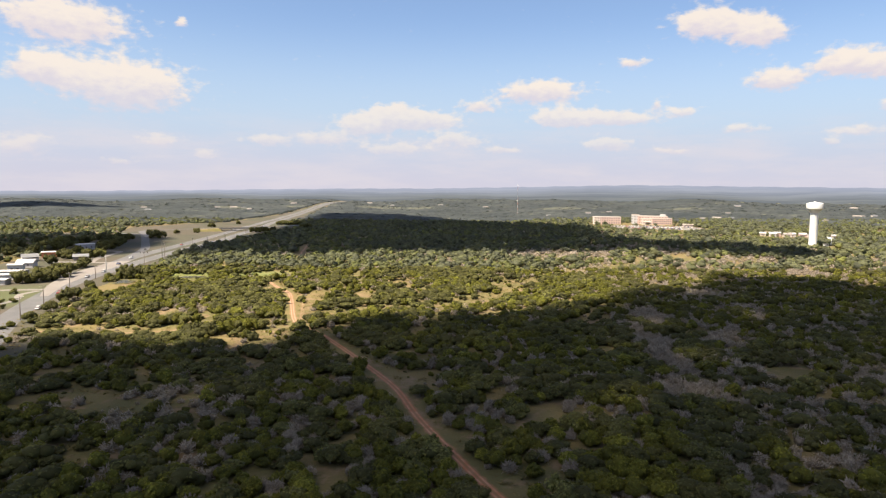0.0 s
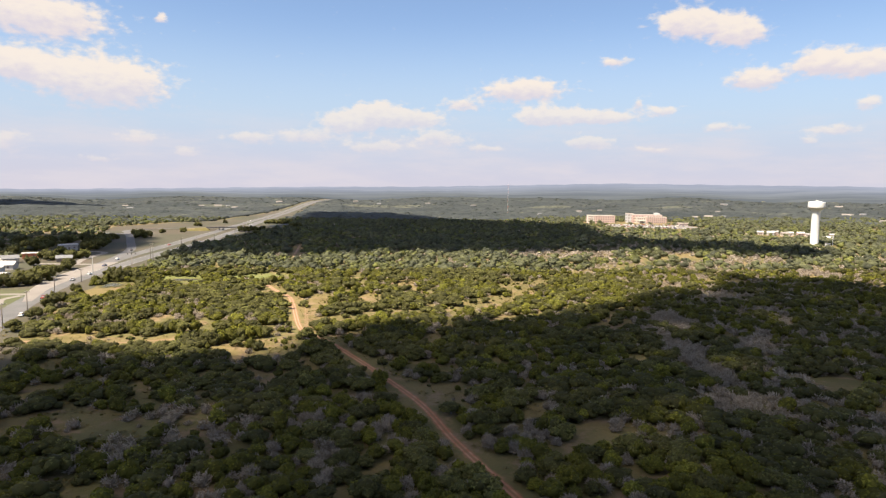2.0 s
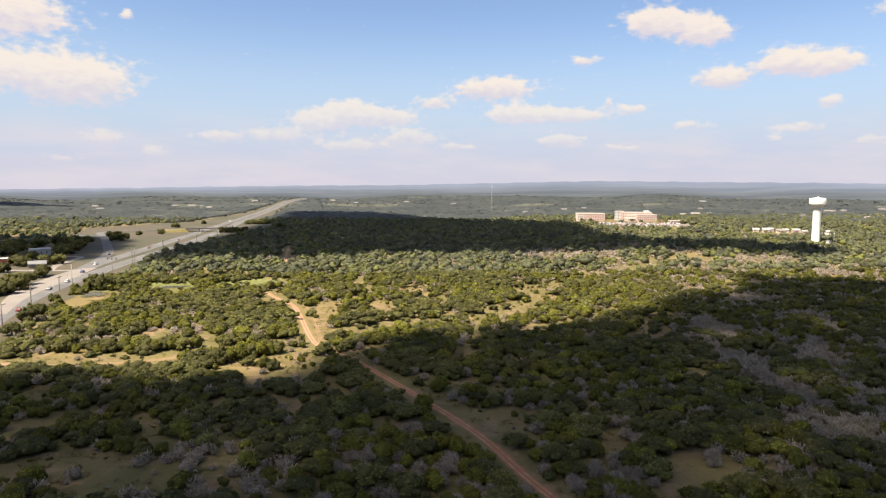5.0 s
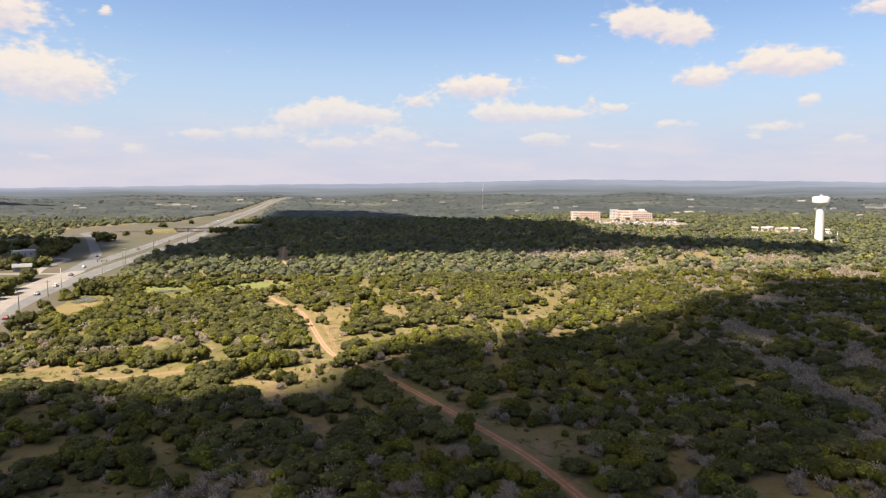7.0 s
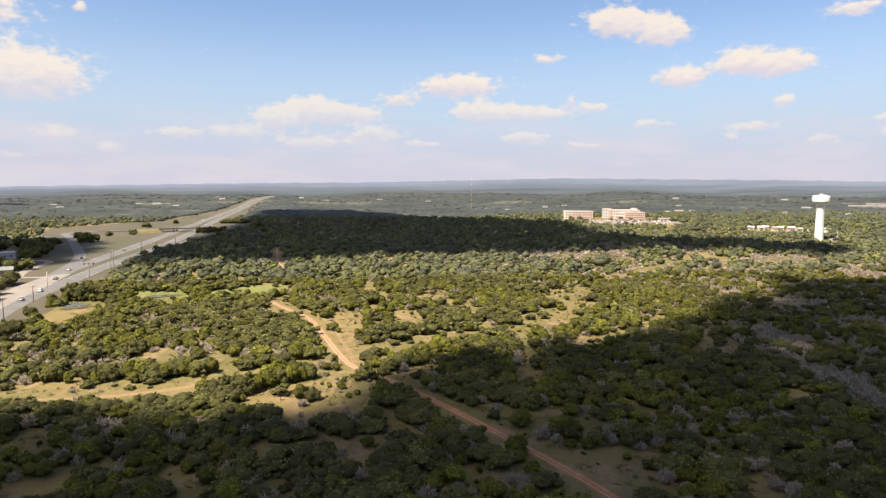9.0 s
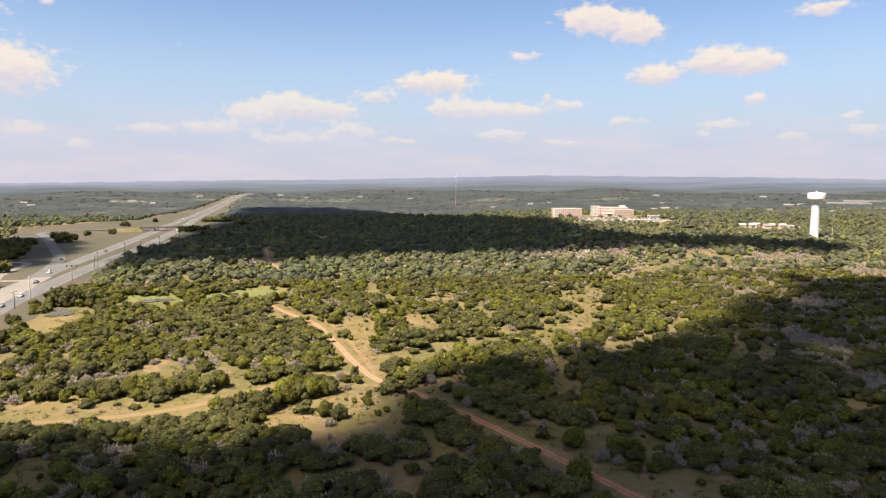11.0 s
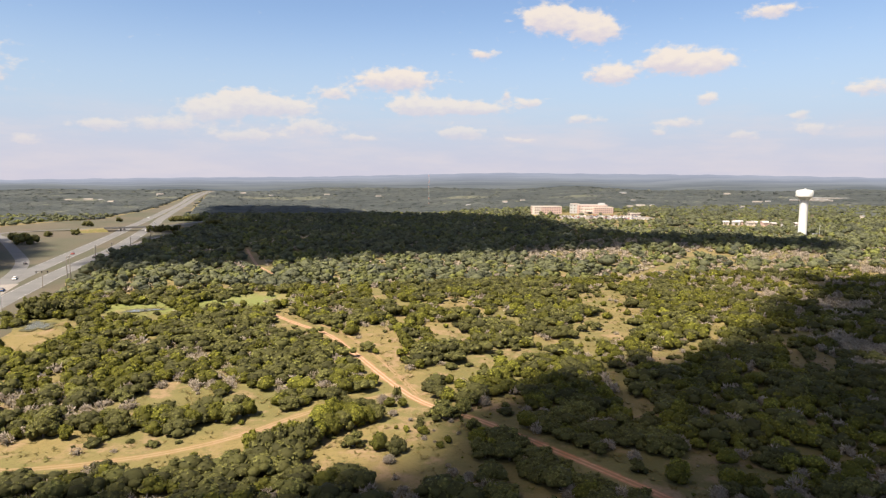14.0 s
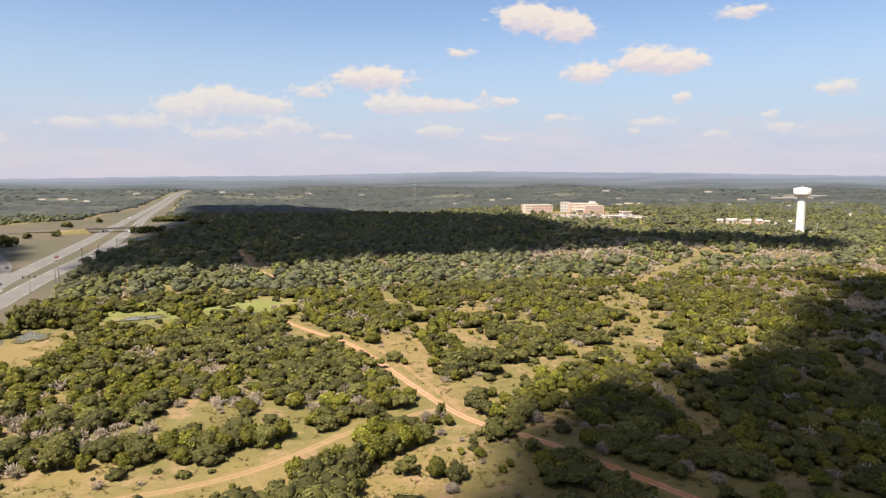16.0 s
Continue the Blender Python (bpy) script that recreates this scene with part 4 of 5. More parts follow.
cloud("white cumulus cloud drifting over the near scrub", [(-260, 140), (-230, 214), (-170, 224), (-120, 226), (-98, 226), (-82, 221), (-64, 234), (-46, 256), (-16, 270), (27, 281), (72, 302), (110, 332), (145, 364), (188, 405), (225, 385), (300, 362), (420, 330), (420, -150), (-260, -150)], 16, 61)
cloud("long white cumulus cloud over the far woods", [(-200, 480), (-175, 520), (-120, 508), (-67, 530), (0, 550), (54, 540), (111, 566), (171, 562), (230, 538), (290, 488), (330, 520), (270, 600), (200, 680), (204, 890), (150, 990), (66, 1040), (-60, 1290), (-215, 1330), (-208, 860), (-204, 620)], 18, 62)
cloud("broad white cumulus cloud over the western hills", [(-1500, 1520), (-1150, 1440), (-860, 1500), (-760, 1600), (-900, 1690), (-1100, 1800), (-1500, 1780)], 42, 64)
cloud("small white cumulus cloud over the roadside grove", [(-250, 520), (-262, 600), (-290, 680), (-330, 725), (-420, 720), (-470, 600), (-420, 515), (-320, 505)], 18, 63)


# ---- water tower ----
def water_tower():
    ob = thing("water_tower", at(351.5, 590, -1.6), 0, "tall white painted single-pedestal water tower among trees", "water tower")
    part("pedestal", lathe([(4.3, -0.5), (3.75, 0.6), (3.5, 2.5), (3.45, 32.0), (3.7, 33.2), (4.9, 35.0), (6.6, 36.3)], 48), WHITE_PAINT, ob)
    part("tank", lathe([(6.6, 36.3), (6.95, 36.5), (7.05, 37.0), (7.05, 41.3), (6.9, 41.7), (4.0, 42.4), (0.4, 42.8), (0.0, 42.8)], 48), WHITE_PAINT, ob)
    part("roof_vent", lathe([(0.8, 42.5), (0.8, 43.3), (1.0, 43.4), (0.0, 43.8)], 16), WHITE_PAINT, ob)
    for z in (9.0, 17.5, 26.0):
        part("weld_ring", lathe([(3.46, z - 0.08), (3.52, z), (3.46, z + 0.08)], 48), WHITE_PAINT, ob)


water_tower()



# ---- materials of buildings and cars ----
def plain(name, c, rough=0.6, metal=0.0, spread=0.12, scale=0.6):
    return surface(name, mottled([q * (1 - spread) for q in c], [q * (1 + spread) for q in c], scale, scale * 9), rough, metal=metal)


PINK_BRICK = plain("pink_brick", (0.45, 0.315, 0.275), 0.9)
CREAM_STONE = plain("cream_stone", (0.50, 0.43, 0.37), 0.9)
GREY_PANEL = plain("grey_panel", (0.42, 0.41, 0.40), 0.7)
WHITE_ROOF = plain("white_roof", (0.44, 0.41, 0.39), 0.6)
PALE_ROOF = plain("pale_roof", (0.29, 0.275, 0.26), 0.7)
TAN_ROOF = plain("tan_roof", (0.23, 0.20, 0.175), 0.8)
GREY_ROOF = plain("grey_roof", (0.18, 0.175, 0.175), 0.8)
RED_PAINT = plain("red_orange_paint", (0.50, 0.17, 0.09), 0.6)
GLASS = plain("dark_window_glass", (0.20, 0.165, 0.155), 0.2)
WOOD_POLE = plain("weathered_pole_wood", (0.17, 0.14, 0.12), 0.9, scale=3.0)
PALE_POLE = plain("pale_concrete_pole", (0.36, 0.345, 0.325), 0.8, scale=3.0)
STEEL = plain("galvanised_steel", (0.45, 0.46, 0.47), 0.45, 0.8, scale=3.0)
RUBBER = plain("tyre_rubber", (0.03, 0.03, 0.03), 0.9)
CAR_PAINT = {"white": plain("white_car_paint", (0.72, 0.72, 0.70), 0.25), "black": plain("black_car_paint", (0.03, 0.03, 0.035), 0.2), "silver": plain("silver_car_paint", (0.42, 0.43, 0.44), 0.3, 0.5), "red": plain("red_car_paint", (0.33, 0.05, 0.04), 0.25), "blue": plain("blue_car_paint", (0.06, 0.10, 0.20), 0.25)}
LAMP_GLASS = plain("lamp_glass", (0.6, 0.58, 0.52), 0.2)
PONDWATER = surface("pond_water", mottled((0.11, 0.115, 0.11), (0.14, 0.145, 0.14), 0.3, 2.0), 0.04, 0.002, 2.0, spec=0.8)


# ---- big oaks and clumps beside the highway ----
def big_tree(x, y, size, tall=1.0, label="broad dark live oak standing in the highway verge", group="oaks along the highway", k=1):
    plant(MODELS[k][int(abs(x * 7 + y)) % len(MODELS[k])], k, x, y, size, (x * 37) % 360, tall, label, group)


VERGE_OAKS = [(-293, 676, 1.9), (-307, 700, 1.8), (-289, 686, 1.6), (-300, 690, 1.7), (-300, 750, 1.1), (-282, 764, 1.25), (-299, 871, 1.3), (-306, 880, 1.2), (-289, 951, 1.2)]
SLIP_OAKS = [(-221, 784, 1.4), (-214, 786, 1.5), (-207, 790, 1.5), (-200, 794, 1.4), (-174, 856, 1.6), (-166, 856, 1.6), (-158, 855, 1.5), (-188, 690, 1.3), (-186, 720, 1.3)]
DARK_CLUMP = [(-228 + 4.2 * (n % 9) + 1.5 * (n // 9), 942 + 5 * (n // 9) + (n * 7) % 4, 1.25 + 0.05 * (n % 4)) for n in range(18)]
YARD_OAKS = [(-232, 362, 1.7), (-226, 366, 1.6), (-223, 372, 1.7), (-225, 386, 1.8), (-230, 376, 1.6), (-229, 404, 1.6), (-234, 395, 1.5), (-238, 437, 1.6), (-236, 430, 1.2), (-262, 488, 1.6), (-256, 492, 1.5), (-272, 478, 1.6), (-280, 486, 1.5), (-268, 450, 1.4)]
BACK_OAKS = [(-282, 548, 1.7), (-280, 562, 1.8), (-290, 570, 1.8), (-300, 590, 1.8), (-292, 600, 1.7), (-304, 641, 1.7), (-312, 630, 1.7), (-318, 545, 1.8), (-330, 550, 1.8), (-347, 541, 1.8), (-322, 565, 1.8), (-310, 610, 1.8), (-335, 580, 1.9), (-325, 600, 1.8), (-345, 610, 1.8), (-330, 640, 1.8), (-320, 655, 1.5), (-340, 520, 1.7), (-362, 560, 1.8), (-360, 590, 1.8), (-285, 515, 1.5), (-318, 510, 1.6), (-330, 500, 1.6)]
ROAD_TREES = [(-178, 309, 1.3), (-172, 287, 1.1), (-166, 263, 1.1), (-170, 294, 0.9), (-192, 401, 0.95), (-195, 385, 0.8), (-187, 349, 0.9), (-180, 320, 1.2), (-189, 392, 1.5), (-183, 386, 1.7), (-176, 392, 1.5)]
ISLAND = [(-97, 246, 0.8), (-94, 243.5, 0.95), (-91, 246, 1.0), (-89, 249, 0.9), (-87, 245, 1.0), (-84, 248, 0.95), (-81, 251, 1.0), (-78, 253, 0.85), (-75, 254.5, 0.95), (-72, 256, 0.8), (-70, 257.5, 0.7)]
MEADOW_EDGE = [(-117, 262, 1.0), (-114, 261, 0.9), (-111, 261, 0.8), (-106, 263, 0.9), (-103, 263, 0.85), (-99, 265.5, 0.8), (-121, 262, 1.0), (-126, 260, 0.8), (-129, 258, 0.6), (-136, 259, 0.6), (-141, 261, 0.9)]
SHRUBS = [(-62, 255, 0.35), (-60, 253.5, 0.25), (-64, 249, 0.3), (-61, 250, 0.28), (-61, 244, 0.4), (-53, 245, 0.3), (-49, 247, 0.5), (-71, 241, 0.75), (-68, 239, 0.6), (-56, 243, 0.35), (-53, 252, 0.4), (-51, 254, 0.35), (-66, 251, 0.2), (-70, 247, 0.2), (-58, 248, 0.2), (-75, 243, 0.25), (-48.5, 258, 0.55)]
SAPLINGS = [(-215, 328, 0.6), (-201, 306, 0.5), (-206, 305, 0.45), (-197, 292, 0.45), (-222, 322, 0.5)]
for rows, words, many_words in ((VERGE_OAKS, "broad dark live oak standing in the highway verge", "oaks in the highway verge"), (SLIP_OAKS, "dark live oak beside the pale slip road", "oaks beside the slip road"), (DARK_CLUMP, "dark oak in a dense clump beyond the overpass", "oaks of the clump"), (YARD_OAKS, "large spreading live oak among roadside buildings", "oaks among the buildings"), (BACK_OAKS, "dark live oak in the grove behind the buildings", "oaks of the grove"), (ROAD_TREES, "bushy green oak on the highway's edge", "oaks on the road edge"), (SAPLINGS, "small young tree on the mown verge", "young trees on the verge")):
    for x, y, g in rows:
        big_tree(x, y, g, 1.0, words, many_words)
for rows, words, many_words in ((ISLAND, "rounded green juniper in the island of trees between the tracks", "trees of the island"), (MEADOW_EDGE, "rounded green tree on the edge of the dry meadow", "trees on the meadow's edge"), (SHRUBS, "small green shrub in the dry open scrub", "shrubs south of the junction")):
    for n, (x, y, g) in enumerate(rows):
        big_tree(x, y, g * 1.12, 1.05, words, many_words, (2, 1, 0, 1, 2)[n % 5] if rows is SHRUBS else (0, 1, 0)[n % 3])
big_tree(-63.0, 268.5, 0.34, 2.4, "small lone upright oak at the track junction", "lone oaks at the junction")
big_tree(-78.5, 263.0, 0.34, 2.2, "small lone upright oak beside the pale track", "lone oaks at the junction")
big_tree(-69.5, 292.0, 0.5, 1.0, "small round bush on the bare track edge", "bushes on the track edge", 0)


# ---- ponds ----
def pond(x, y, rx, ry, turn, label):
    a = np.linspace(0, 2 * np.pi, 72, endpoint=False)
    r = 1 + 0.20 * np.sin(3 * a + x) + 0.13 * np.sin(5 * a + y) + 0.08 * np.sin(9 * a + 2 * x) + 0.05 * np.sin(14 * a)
    bm = bmesh.new()
    bm.faces.new([bm.verts.new((rx * q * math.cos(t), ry * q * math.sin(t), 0.0)) for q, t in zip(r, a)])
    ob = part("pond", bm, PONDWATER)
    ob.matrix_basis = pose(*at(x, y, 0.24), 0, 0, turn)
    tagged(ob, label, "pond", kind="structure")
    # wet dark mud round the water
    bm = bmesh.new()
    bm.faces.new([bm.verts.new((rx * (q * 1.18 + 0.25 + 0.12 * math.sin(7 * t)) * math.cos(t), ry * (q * 1.15 + 0.3 + 0.1 * math.sin(6 * t + 1)) * math.sin(t), 0.0)) for q, t in zip(r, a)])
    bank = part("pond_bank", bm, MUD)
    bank.matrix_basis = pose(*at(x, y, 0.19), 0, 0, turn)
    tagged(bank, "wet dark mud and weeds round the pond", "mud", kind="structure")


MUD = surface("wet_mud", mottled((0.045, 0.042, 0.020), (0.115, 0.10, 0.045), 0.25, 3.0), 0.75, 0.05, 3.0)
pond(-179.5, 371, 3.6, 6.0, 18, "small still pond in the grass clearing")
pond(-148.5, 392.2, 5.5, 2.6, 8, "dark shallow pool beside the clearing's trees")
pond(-107.9, 389.1, 1.8, 2.6, 20, "little bright pool in the green hollow")


# ---- cars ----
def car_model(colour, long=4.6, pickup=False):
    """A car with its wheels, windows and lamps; x runs ahead."""
    ob = thing("car", (0, 0, -500), 0, colour + " car", "car")
    h, w = long / 2, 0.92
    bm = solid((-h, h, -w, w, 0.32, 0.86), bevel=0.12)
    if pickup:
        box(bm, -h + 0.1, -0.2, -w, -w + 0.12, 0.8, 1.15)
        box(bm, -h + 0.1, -0.2, w - 0.12, w, 0.8, 1.15)
    body = part("body", bm, CAR_PAINT[colour], ob)
    a, b = (-0.3, 1.5) if pickup else (-h + 0.5, 1.0)
    bm = solid((a, b, -0.8, 0.8, 0.84, 1.5))
    for v in bm.verts:
        if v.co.z > 1.2:
            v.co.x, v.co.y = (v.co.x - (a + b) / 2) * 0.68 + (a + b) / 2 - 0.1, v.co.y * 0.84
    part("cabin", bm, GLASS, ob, "dark glazed cabin")
    bm = solid((a + 0.32, b - 0.48, -0.64, 0.64, 1.48, 1.56), bevel=0.02)
    part("roof", bm, CAR_PAINT[colour], ob)
    for x in (-h + 0.85, h - 0.85):
        for y in (-0.84, 0.84):
            wheel = part("wheel", mesh_of("wheel", *[lathe_wheel()[q] for q in (0, 1)]), RUBBER, ob)
            wheel.location = (x, y, 0.33)
    for y in (-0.62, 0.62):
        part("headlight", solid((h - 0.02, h + 0.03, y - 0.2, y + 0.2, 0.58, 0.74)), LAMP_GLASS, ob)
    return ob


def lathe_wheel():
    n = 14
    a = np.arange(n) * 2 * np.pi / n
    v = [(0.33 * math.cos(t), q, 0.33 * math.sin(t)) for q in (-0.11, 0.11) for t in a]
    f = [(i, (i + 1) % n, n + (i + 1) % n) for i in range(n)] + [(i, n + (i + 1) % n, n + i) for i in range(n)]
    f += [(0, i + 1, i) for i in range(1, n - 1)] + [(n, n + i, n + i + 1) for i in range(1, n - 1)]
    return v, f


CARS = {c: car_model(c, 5.4 if c in ("black", "silver") else 4.6, c == "silver") for c in CAR_PAINT}


def park(colour, x, y, turn, up=0.12, label="", group="cars on the highway"):
    ob = copy_thing(CARS[colour], pose(*at(x, y, up), 0, 0, turn))
    return tagged(ob, label or colour + " car driving on the grey highway", "car", group)


for colour, x, y, turn in (("silver", -209, 387, 104), ("white", -229, 486, 98), ("black", -247, 550, 113), ("red", -235.5, 600, 95), ("black", -216, 579, 92), ("silver", -220, 634, 94), ("white", -180, 291, 108), ("white", -212, 412, 100), ("blue", -222, 452, 98), ("red", -193, 330, 110), ("white", -229, 800, 97), ("black", -252, 815, 97), ("silver", -241, 905, 96), ("white", -268, 1010, 97)):
    park(colour, x, y, turn)
spot_rng = random.Random(5)
for row, (x0, y0, n) in enumerate([(242, 878, 14), (247, 868, 16), (250, 850, 16), (256, 838, 16), (262, 820, 12), (268, 808, 10), (300, 800, 8), (318, 848, 8)]):
    for i in range(n):
        if spot_rng.random() < 0.78:
            c = spot_rng.choice(["white", "white", "white", "silver", "silver", "black", "red", "blue"])
            park(c, x0 + i * 4.4 + spot_rng.uniform(-.2, .2), y0 - i * 0.9, 85 + (row % 2) * 180 + spot_rng.uniform(-3, 3), 0.1, c + " car parked on the hospital car park", "cars on the car park")
for c in CARS.values():
    for o in list(c.children_recursive):
        bpy.data.objects.remove(o)
    bpy.data.objects.remove(c)
tagged(strip("car_park", [(236, 872), (275, 848), (310, 825), (352, 838)], (46, 56, 40, 26), CONCRETE, 0.06, 8.0, 6), "pale concrete hospital car park", "car park", kind="structure")


# ---- buildings ----
def windows(parent, x0, x1, y, z0, count, floors, storey=4.0, size=(1.7, 1.9), turn=0.0):
    """Rows of dark windows, each set 6 cm proud of the wall face that looks along -y."""
    me = bpy.data.meshes.new("window")
    bm = solid((-size[0] / 2, size[0] / 2, -0.06, 0.05, 0, size[1]), bevel=0.02)
    bm.to_mesh(me)
    bm.free()
    me.materials.append(GLASS)
    for f in range(floors):
        for i in range(count):
            ob = new("window", me)
            ob.parent = parent
            u = x0 + (x1 - x0) * (i + 0.5) / count
            ob.matrix_basis = pose(0, 0, 0, 0, 0, turn) @ pose(u, y, z0 + f * storey)


def block(parent, x0, x1, y0, y1, h, wall, floors=3, count=8, name="wall", side=True):
    part(name, solid((x0, x1, y0, y1, -1.5, h)), wall, parent)
    part("parapet", solid((x0 - .2, x1 + .2, y0 - .2, y0 + .25, h, h + .7), (x0 - .2, x1 + .2, y1 - .25, y1 + .2, h, h + .7), (x0 - .2, x0 + .25, y0 + .25, y1 - .25, h, h + .7), (x1 - .25, x1 + .2, y0 + .25, y1 - .25, h, h + .7)), CREAM_STONE, parent)
    part("roof", solid((x0 + .25, x1 - .25, y0 + .25, y1 - .25, h, h + .15)), WHITE_ROOF, parent)
    if floors:
        storey = h / floors
        windows(parent, x0 + 1, x1 - 1, y0, storey * 0.35, count, floors, storey)
        if side:
            windows(parent, -y1 + 1, -y0 - 1, x0, storey * 0.35, max(3, int(count * (y1 - y0) / (x1 - x0))), floors, storey, turn=-90)


office = thing("office_building", at(251, 933), -8, "three-storey pink brick office block with cream parapets", "building")
block(office, -19, 19, -9, 11, 10.0, PINK_BRICK, 3, 11)
part("corner_bay", solid((-19.3, -10, -9.3, 0, -1.5, 10.4)), CREAM_STONE, office, "cream stone corner bay")
windows(office, -18.5, -11, -9.3, 1.2, 3, 3, 3.35)
hospital = thing("hospital", at(311, 925), -8, "pink and cream brick hospital with stepped wings", "building")
block(hospital, -16, 26, 2, 22, 11.0, PINK_BRICK, 3, 10, "back_wing")
block(hospital, -22.5, -13, 4, 18, 12.6, GREY_PANEL, 3, 2, "stair_tower")
block(hospital, -12, 1.5, -12, 2, 8.0, CREAM_STONE, 2, 4, "entrance_wing")
block(hospital, 1.5, 29, -13, 2, 8.6, PINK_BRICK, 3, 9, "front_wing")
part("penthouse", solid((17, 24, 6, 14, 11.1, 14.2), bevel=0.1), GREY_PANEL, hospital)
part("canopy", solid((-9, -1, -17, -12, 3.4, 4.0), (-8.7, -8.2, -16.7, -16.2, -1, 3.4), (-1.8, -1.3, -16.7, -16.2, -1, 3.4)), CREAM_STONE, hospital)
annex = thing("clinic_building", at(343, 858), -8, "low cream clinic with a white flat roof", "building")
block(annex, -9, 9, -5, 5, 3.4, CREAM_STONE, 1, 9)


def house(name, x, y, w, d, h, turn, wall, roof, label, category="house", pitch=0.5, door=True):
    """A house with a gabled roof, its ridge along x."""
    ob = thing(name, at(x, y), turn, label, category)
    a, b = w / 2, d / 2
    bm = solid((-a, a, -b, b, -1, h))
    part("wall", bm, wall, ob)
    p = b * pitch
    bm = bmesh.new()
    e = 0.5
    rows = [[(q, -b - e, h - e * pitch), (q, 0, h + p), (q, b + e, h - e * pitch), (q, b + e, h - e * pitch + .25), (q, 0, h + p + .25), (q, -b - e, h - e * pitch + .25)] for q in (-a - e, a + e)]
    vs = [[bm.verts.new(c) for c in r] for r in rows]
    for i in range(6):
        bm.faces.new((vs[0][i], vs[0][(i + 1) % 6], vs[1][(i + 1) % 6], vs[1][i]))
    for r in vs:
        bm.faces.new((r[0], r[1], r[4], r[5]))
        bm.faces.new((r[1], r[2], r[3], r[4]))
    bmesh.ops.recalc_face_normals(bm, faces=bm.faces[:])
    part("roof", bm, roof, ob)
    bm = bmesh.new()
    for q in (-a, a - 0.2):
        v = [bm.verts.new(c) for c in ((q, -b, h), (q, b, h), (q, 0, h + p), (q + .2, -b, h), (q + .2, b, h), (q + .2, 0, h + p))]
        for f in ((0, 1, 2), (3, 5, 4), (0, 2, 5, 3), (1, 4, 5, 2)):
            bm.faces.new([v[i] for i in f])
    part("gable", bm, wall, ob)
    windows(ob, -a + .8, a - .8, -b, h * 0.35, max(2, int(w / 4)), 1, size=(1.3, 1.2))
    if door:
        part("door", solid((-0.5, 0.5, -b - 0.05, -b + 0.02, 0, 2.05)), WOOD_POLE, ob)
    return ob


house("warehouse", -300, 554, 13, 9, 4.5, 40, WHITE_ROOF, WHITE_ROOF, "white metal warehouse among dark oaks", "warehouse", 0.12)
house("house", -259, 472, 9.5, 7, 2.9, 25, TAN_ROOF, GREY_ROOF, "tan bungalow with a grey hipped roof", pitch=0.45)
house("shop_building", -292, 489, 10, 6, 4.0, 30, RED_PAINT, WHITE_ROOF, "red-orange painted shop with a pale roof", "shop", 0.15)
house("shed_building", -265, 408, 8, 7, 4.6, 20, GREY_PANEL, WHITE_ROOF, "grey metal shed with white roof", "shed", 0.15)
house("house", -272, 430, 10, 8, 3.2, 10, WHITE_ROOF, WHITE_ROOF, "white house with a pale roof among oaks", pitch=0.5)
house("house", -290, 462, 10, 8, 3.2, 40, WHITE_ROOF, GREY_ROOF, "small white house behind the oaks", pitch=0.5)


def storage(x, y, long, turn):
    ob = house("storage_building", x, y, long, 8, 2.9, turn, WHITE_ROOF, WHITE_ROOF, "long white storage building with roller doors", "storage units", 0.10, False)
    for i in range(int(long / 3.4)):
        part("roller_door", solid((-long / 2 + 1 + i * 3.4, -long / 2 + 3.6 + i * 3.4, -4.06, -3.98, 0.0, 2.3)), GREY_PANEL, ob)


storage(-251, 357, 26, 10)
storage(-258, 377, 30, 12)
storage(-262, 392, 24, 12)
SHOPS = [(371, 719, 6), (379, 713, 7), (386, 716, 6), (392, 707, 8), (400, 711, 6), (407, 703, 7), (413, 698, 6), (421, 691, 5), (430, 685, 5)]
for n, (x, y, w) in enumerate(SHOPS):
    house("house", x, y, w, w * 0.7, 3.0 + (n % 3) * 0.4, (n * 53) % 50 - 25, (CREAM_STONE, WHITE_ROOF, PINK_BRICK)[n % 3], (WHITE_ROOF, WHITE_ROOF, PALE_ROOF, TAN_ROOF)[n % 4], ("cream house with a white roof among trees", "white house with a white roof among trees", "pink brick house with a pale roof among trees")[n % 3])
house("service_building", 404, 652, 9, 6, 3.0, 8, WHITE_ROOF, WHITE_ROOF, "small white service building by the water tower", "building")
FAR_HOUSES = [(770, 1162, 12), (790, 1175, 8), (831, 1203, 10), (436, 1037, 9), (470, 1064, 13), (505, 1086, 9), (620, 1010, 8), (690, 960, 8), (760, 1010, 8), (300, 1250, 9), (360, 1320, 9), (210, 1180, 8), (620, 1350, 9), (880, 1060, 8), (612, 777, 8)]
FAR_LEFT = [(-541, 1741, 18), (-570, 1700, 12), (-520, 1760, 10), (-460, 1611, 14), (-427, 1960, 16), (-620, 1400, 12), (-700, 1560, 13), (-250, 2500, 18), (-150, 2300, 14), (150, 1900, 14), (20, 2100, 15), (900, 1900, 18), (1150, 1750, 18)]
for n, (x, y, w) in enumerate(FAR_HOUSES + FAR_LEFT):
    house("house", x, y, w, w * 0.55, 3.4 + w * 0.05, (n * 47) % 60 - 30, CREAM_STONE if n % 3 else PALE_ROOF, (TAN_ROOF, TAN_ROOF, GREY_ROOF)[n % 3], "far cream house half hidden by trees" if n % 3 else "far pale house half hidden by trees")
for x, y, long, turn in ((1125, 1410, 90, -38), (1300, 1530, 130, -33), (1205, 1462, 26, -35)):
    house("warehouse", x, y, long, 16, 6, turn, TAN_ROOF, PALE_ROOF, "long pale-roofed warehouse far off in the woods", "warehouse", 0.08)


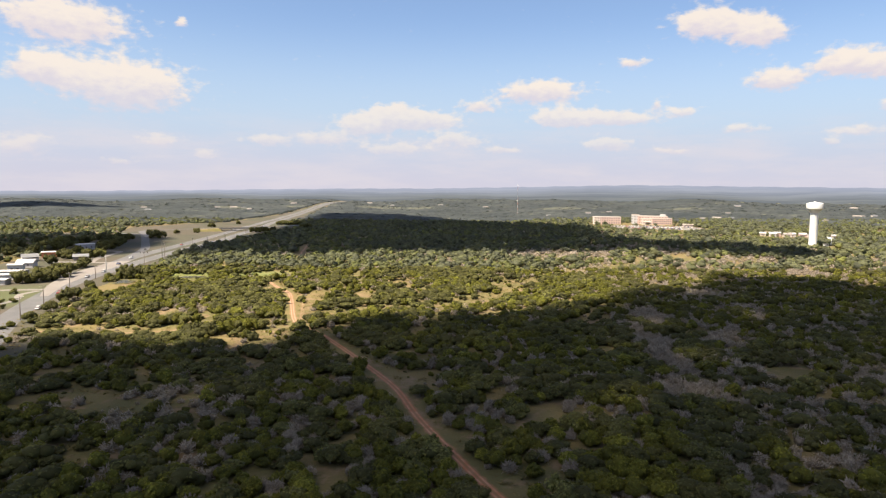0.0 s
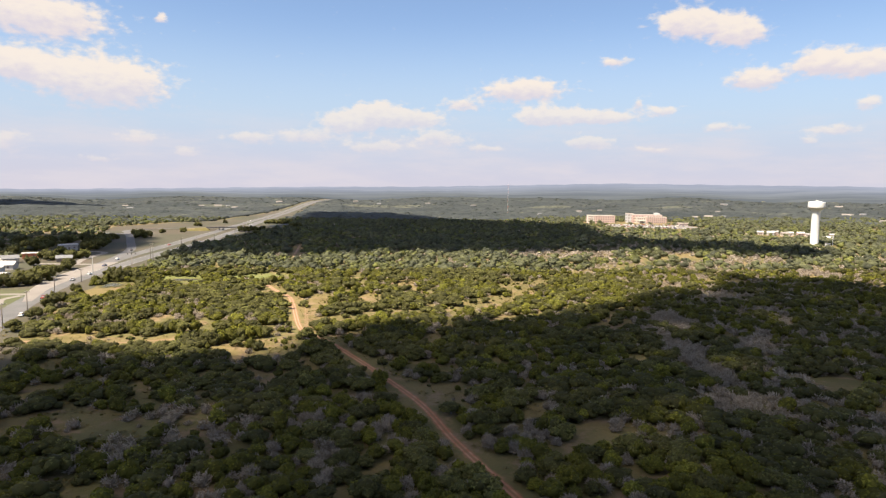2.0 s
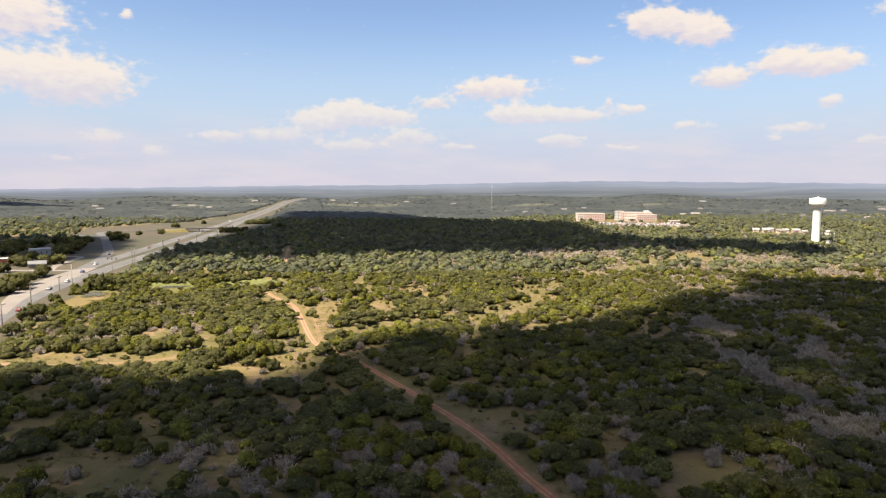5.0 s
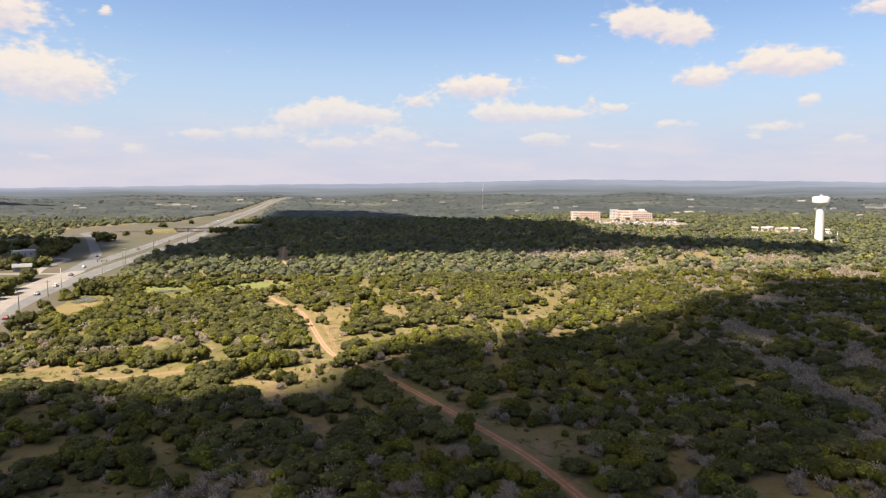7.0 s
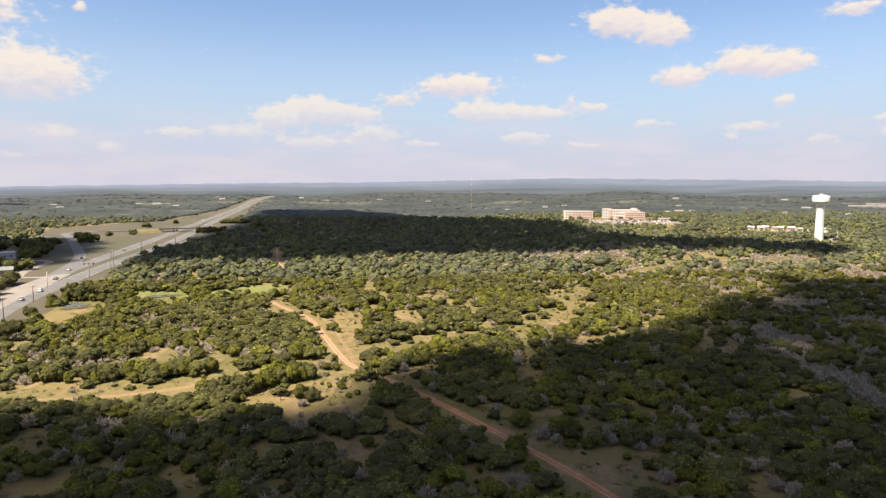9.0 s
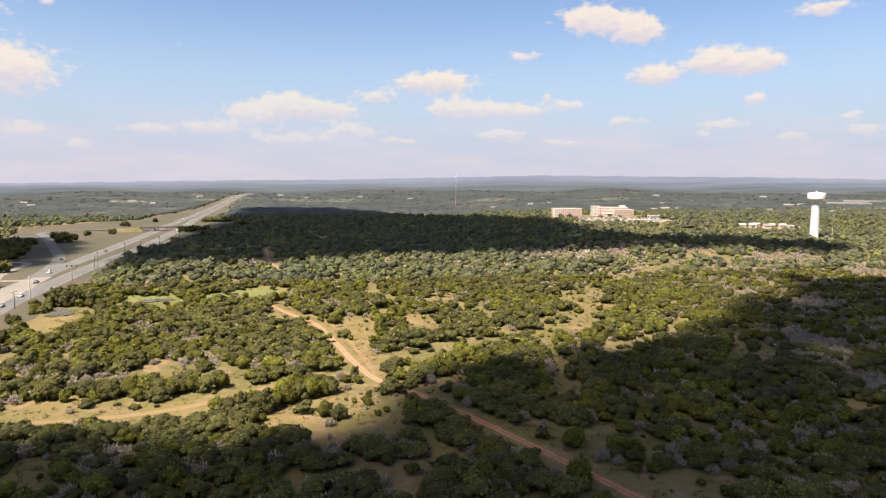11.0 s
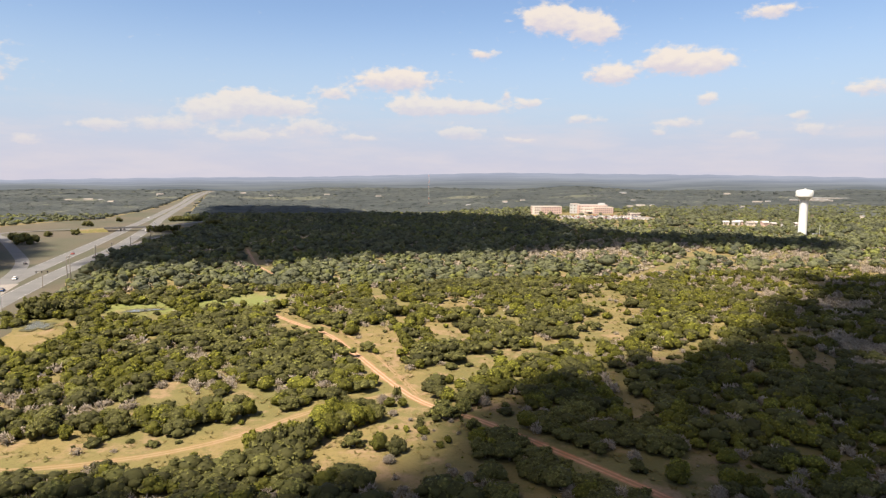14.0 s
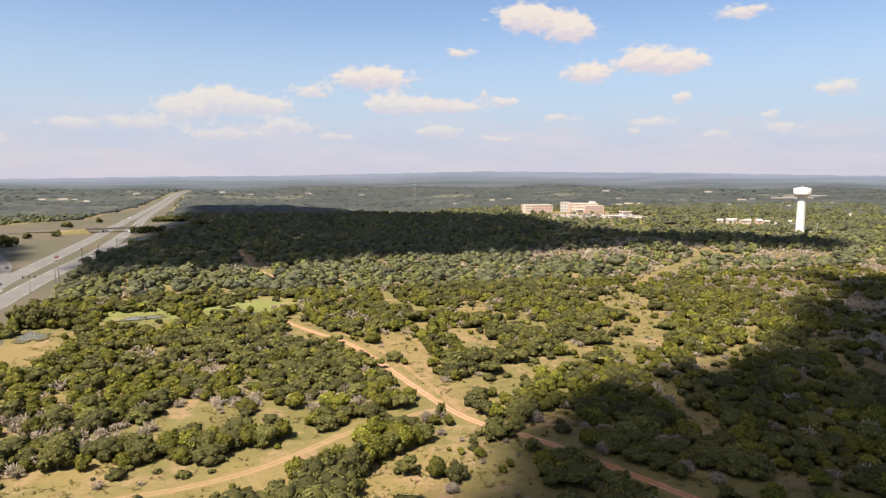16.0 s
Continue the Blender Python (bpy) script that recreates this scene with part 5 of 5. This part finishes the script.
# ---- overpass ----
def overpass():
    ob = thing("overpass", at(-240, 807), 17, "low grey concrete highway overpass on round piers", "bridge")
    part("deck", solid((-28, 28, -4.8, 4.8, 2.9, 3.5), bevel=0.1), ASPHALT, ob)
    for y in (-4.6, 4.6):
        part("parapet", solid((-28, 28, y - .15, y + .15, 3.5, 4.0)), ASPHALT, ob)
    for x in (-13, 12):
        for y in (-3, 3):
            pier = part("pier", lathe([(0.8, -1), (0.8, 2.9), (0, 2.9)], 16), CONCRETE, ob)
            pier.location = (x, y, 0)
    for x in (-1, 1):
        bm = bmesh.new()
        a, b = 27.5 * x, 52 * x
        v = [bm.verts.new(c) for c in ((a, -6, 3.3), (a, 6, 3.3), (b, 6, 2.2), (b, -6, 2.2), (a - 5 * x, -13, -1), (a - 5 * x, 13, -1), (b, 14, -1), (b, -14, -1))]
        for f in ((0, 1, 2, 3), (4, 5, 1, 0), (5, 6, 2, 1), (7, 4, 0, 3), (6, 7, 3, 2)):
            bm.faces.new([v[i] for i in f])
        bmesh.ops.recalc_face_normals(bm, faces=bm.faces[:])
        part("abutment", bm, MEADOW, ob, "sloping grassy earth bank")


overpass()


# ---- poles and masts ----
def utility_pole(x, y, tall, material=None, arms=1, turn=0.0, double=False, label="weathered wooden utility pole beside the highway"):
    material = material or WOOD_POLE
    ob = thing("utility_pole", at(x, y), turn, label, "utility pole", "utility poles along the highway")
    for q in ((-1.6, 1.6) if double else (0,)):
        pole = part("pole", lathe([(0.24, -0.5), (0.2, tall * 0.6), (0.15, tall), (0, tall)], 12), material, ob)
        pole.location = (q, 0, 0)
    for i in range(arms):
        z = tall - 0.7 - 1.3 * i
        arm = part("crossarm", solid((-2.1, 2.1, -0.22 if not double else -0.3, -0.1, z, z + 0.2)), material, ob)
        for q in (-1.9, -0.7, 0.7, 1.9):
            cap = part("insulator", lathe([(0.05, 0), (0.11, 0.06), (0.11, 0.2), (0, 0.26)], 8), LAMP_GLASS, arm)
            cap.location = (q, -0.16, z + 0.2)


utility_pole(-196.5, 385, 13.5, PALE_POLE, 0, label="tall pale concrete pole at the highway's edge")
utility_pole(-200.5, 476, 13.5, None, 2, 80, True, "double wooden power pole with crossarms by the trees")
for x, y, tall in ((-201, 381, 8), (-192, 338, 10), (-181, 297, 10), (-174, 269, 10), (-210.5, 561, 10), (-208, 590, 9), (-206, 634, 9), (-205, 700, 9), (-192, 760, 9), (-177, 872, 12), (-299, 872, 12)):
    utility_pole(x, y, tall, None, 1, 80)


def signal_pole(x, y):
    ob = thing("traffic_signal", at(x, y), 10, "grey steel signal pole with a cross bar", "traffic signal")
    part("pole", lathe([(0.2, -0.4), (0.16, 8.5), (0, 8.5)], 12), WOOD_POLE, ob)
    part("mast_arm", solid((-3, 3, -0.1, 0.1, 8.0, 8.25)), WOOD_POLE, ob)
    for q in (-2.4, 0, 2.4):
        part("signal_head", solid((q - .2, q + .2, -0.3, -0.1, 7.3, 8.4), bevel=0.04), RUBBER, ob)


signal_pole(-207, 459)


def radio_mast():
    ob = thing("radio_mast", at(172, 1330), 0, "tall thin red and white lattice radio mast", "mast")
    for i in range(12):
        z, colour = i * 5.4, (RED_PAINT, WHITE_PAINT)[i % 2]
        bits = []
        for q in range(3):
            c = np.array([0.7 * math.cos(q * 2.094), 0.7 * math.sin(q * 2.094), z])
            d = np.array([0.7 * math.cos((q + 1) * 2.094), 0.7 * math.sin((q + 1) * 2.094), z])
            bits += [stick(c, c + [0, 0, 5.4], 0.05, 0.05), stick(c, d + [0, 0, 2.7], 0.025, 0.025), stick(d + [0, 0, 2.7], c + [0, 0, 5.4], 0.025, 0.025)]
        part("section", mesh_of("section", *join(bits)), colour, ob)


radio_mast()


# ---- foot of the water tower ----
def tower_yard():
    ob = thing("valve_shed", at(363, 588), 15, "small grey valve shed beside the water tower", "shed")
    part("wall", solid((-1.8, 1.8, -1.4, 1.4, -0.3, 2.5)), GREY_PANEL, ob)
    part("roof", solid((-2.1, 2.1, -1.7, 1.7, 2.5, 2.7), bevel=0.05), GREY_ROOF, ob)
    part("door", solid((-0.5, 0.5, -1.46, -1.38, 0, 2.05)), STEEL, ob)
    pole = thing("floodlight_pole", at(367, 587), 0, "thin steel floodlight pole beside the water tower", "lamp post")
    part("pole", lathe([(0.14, -0.3), (0.1, 9), (0, 9)], 10), STEEL, pole)
    part("lamp", solid((-0.5, 0.5, -0.2, 0.2, 8.9, 9.4), bevel=0.05), LAMP_GLASS, pole)


tower_yard()
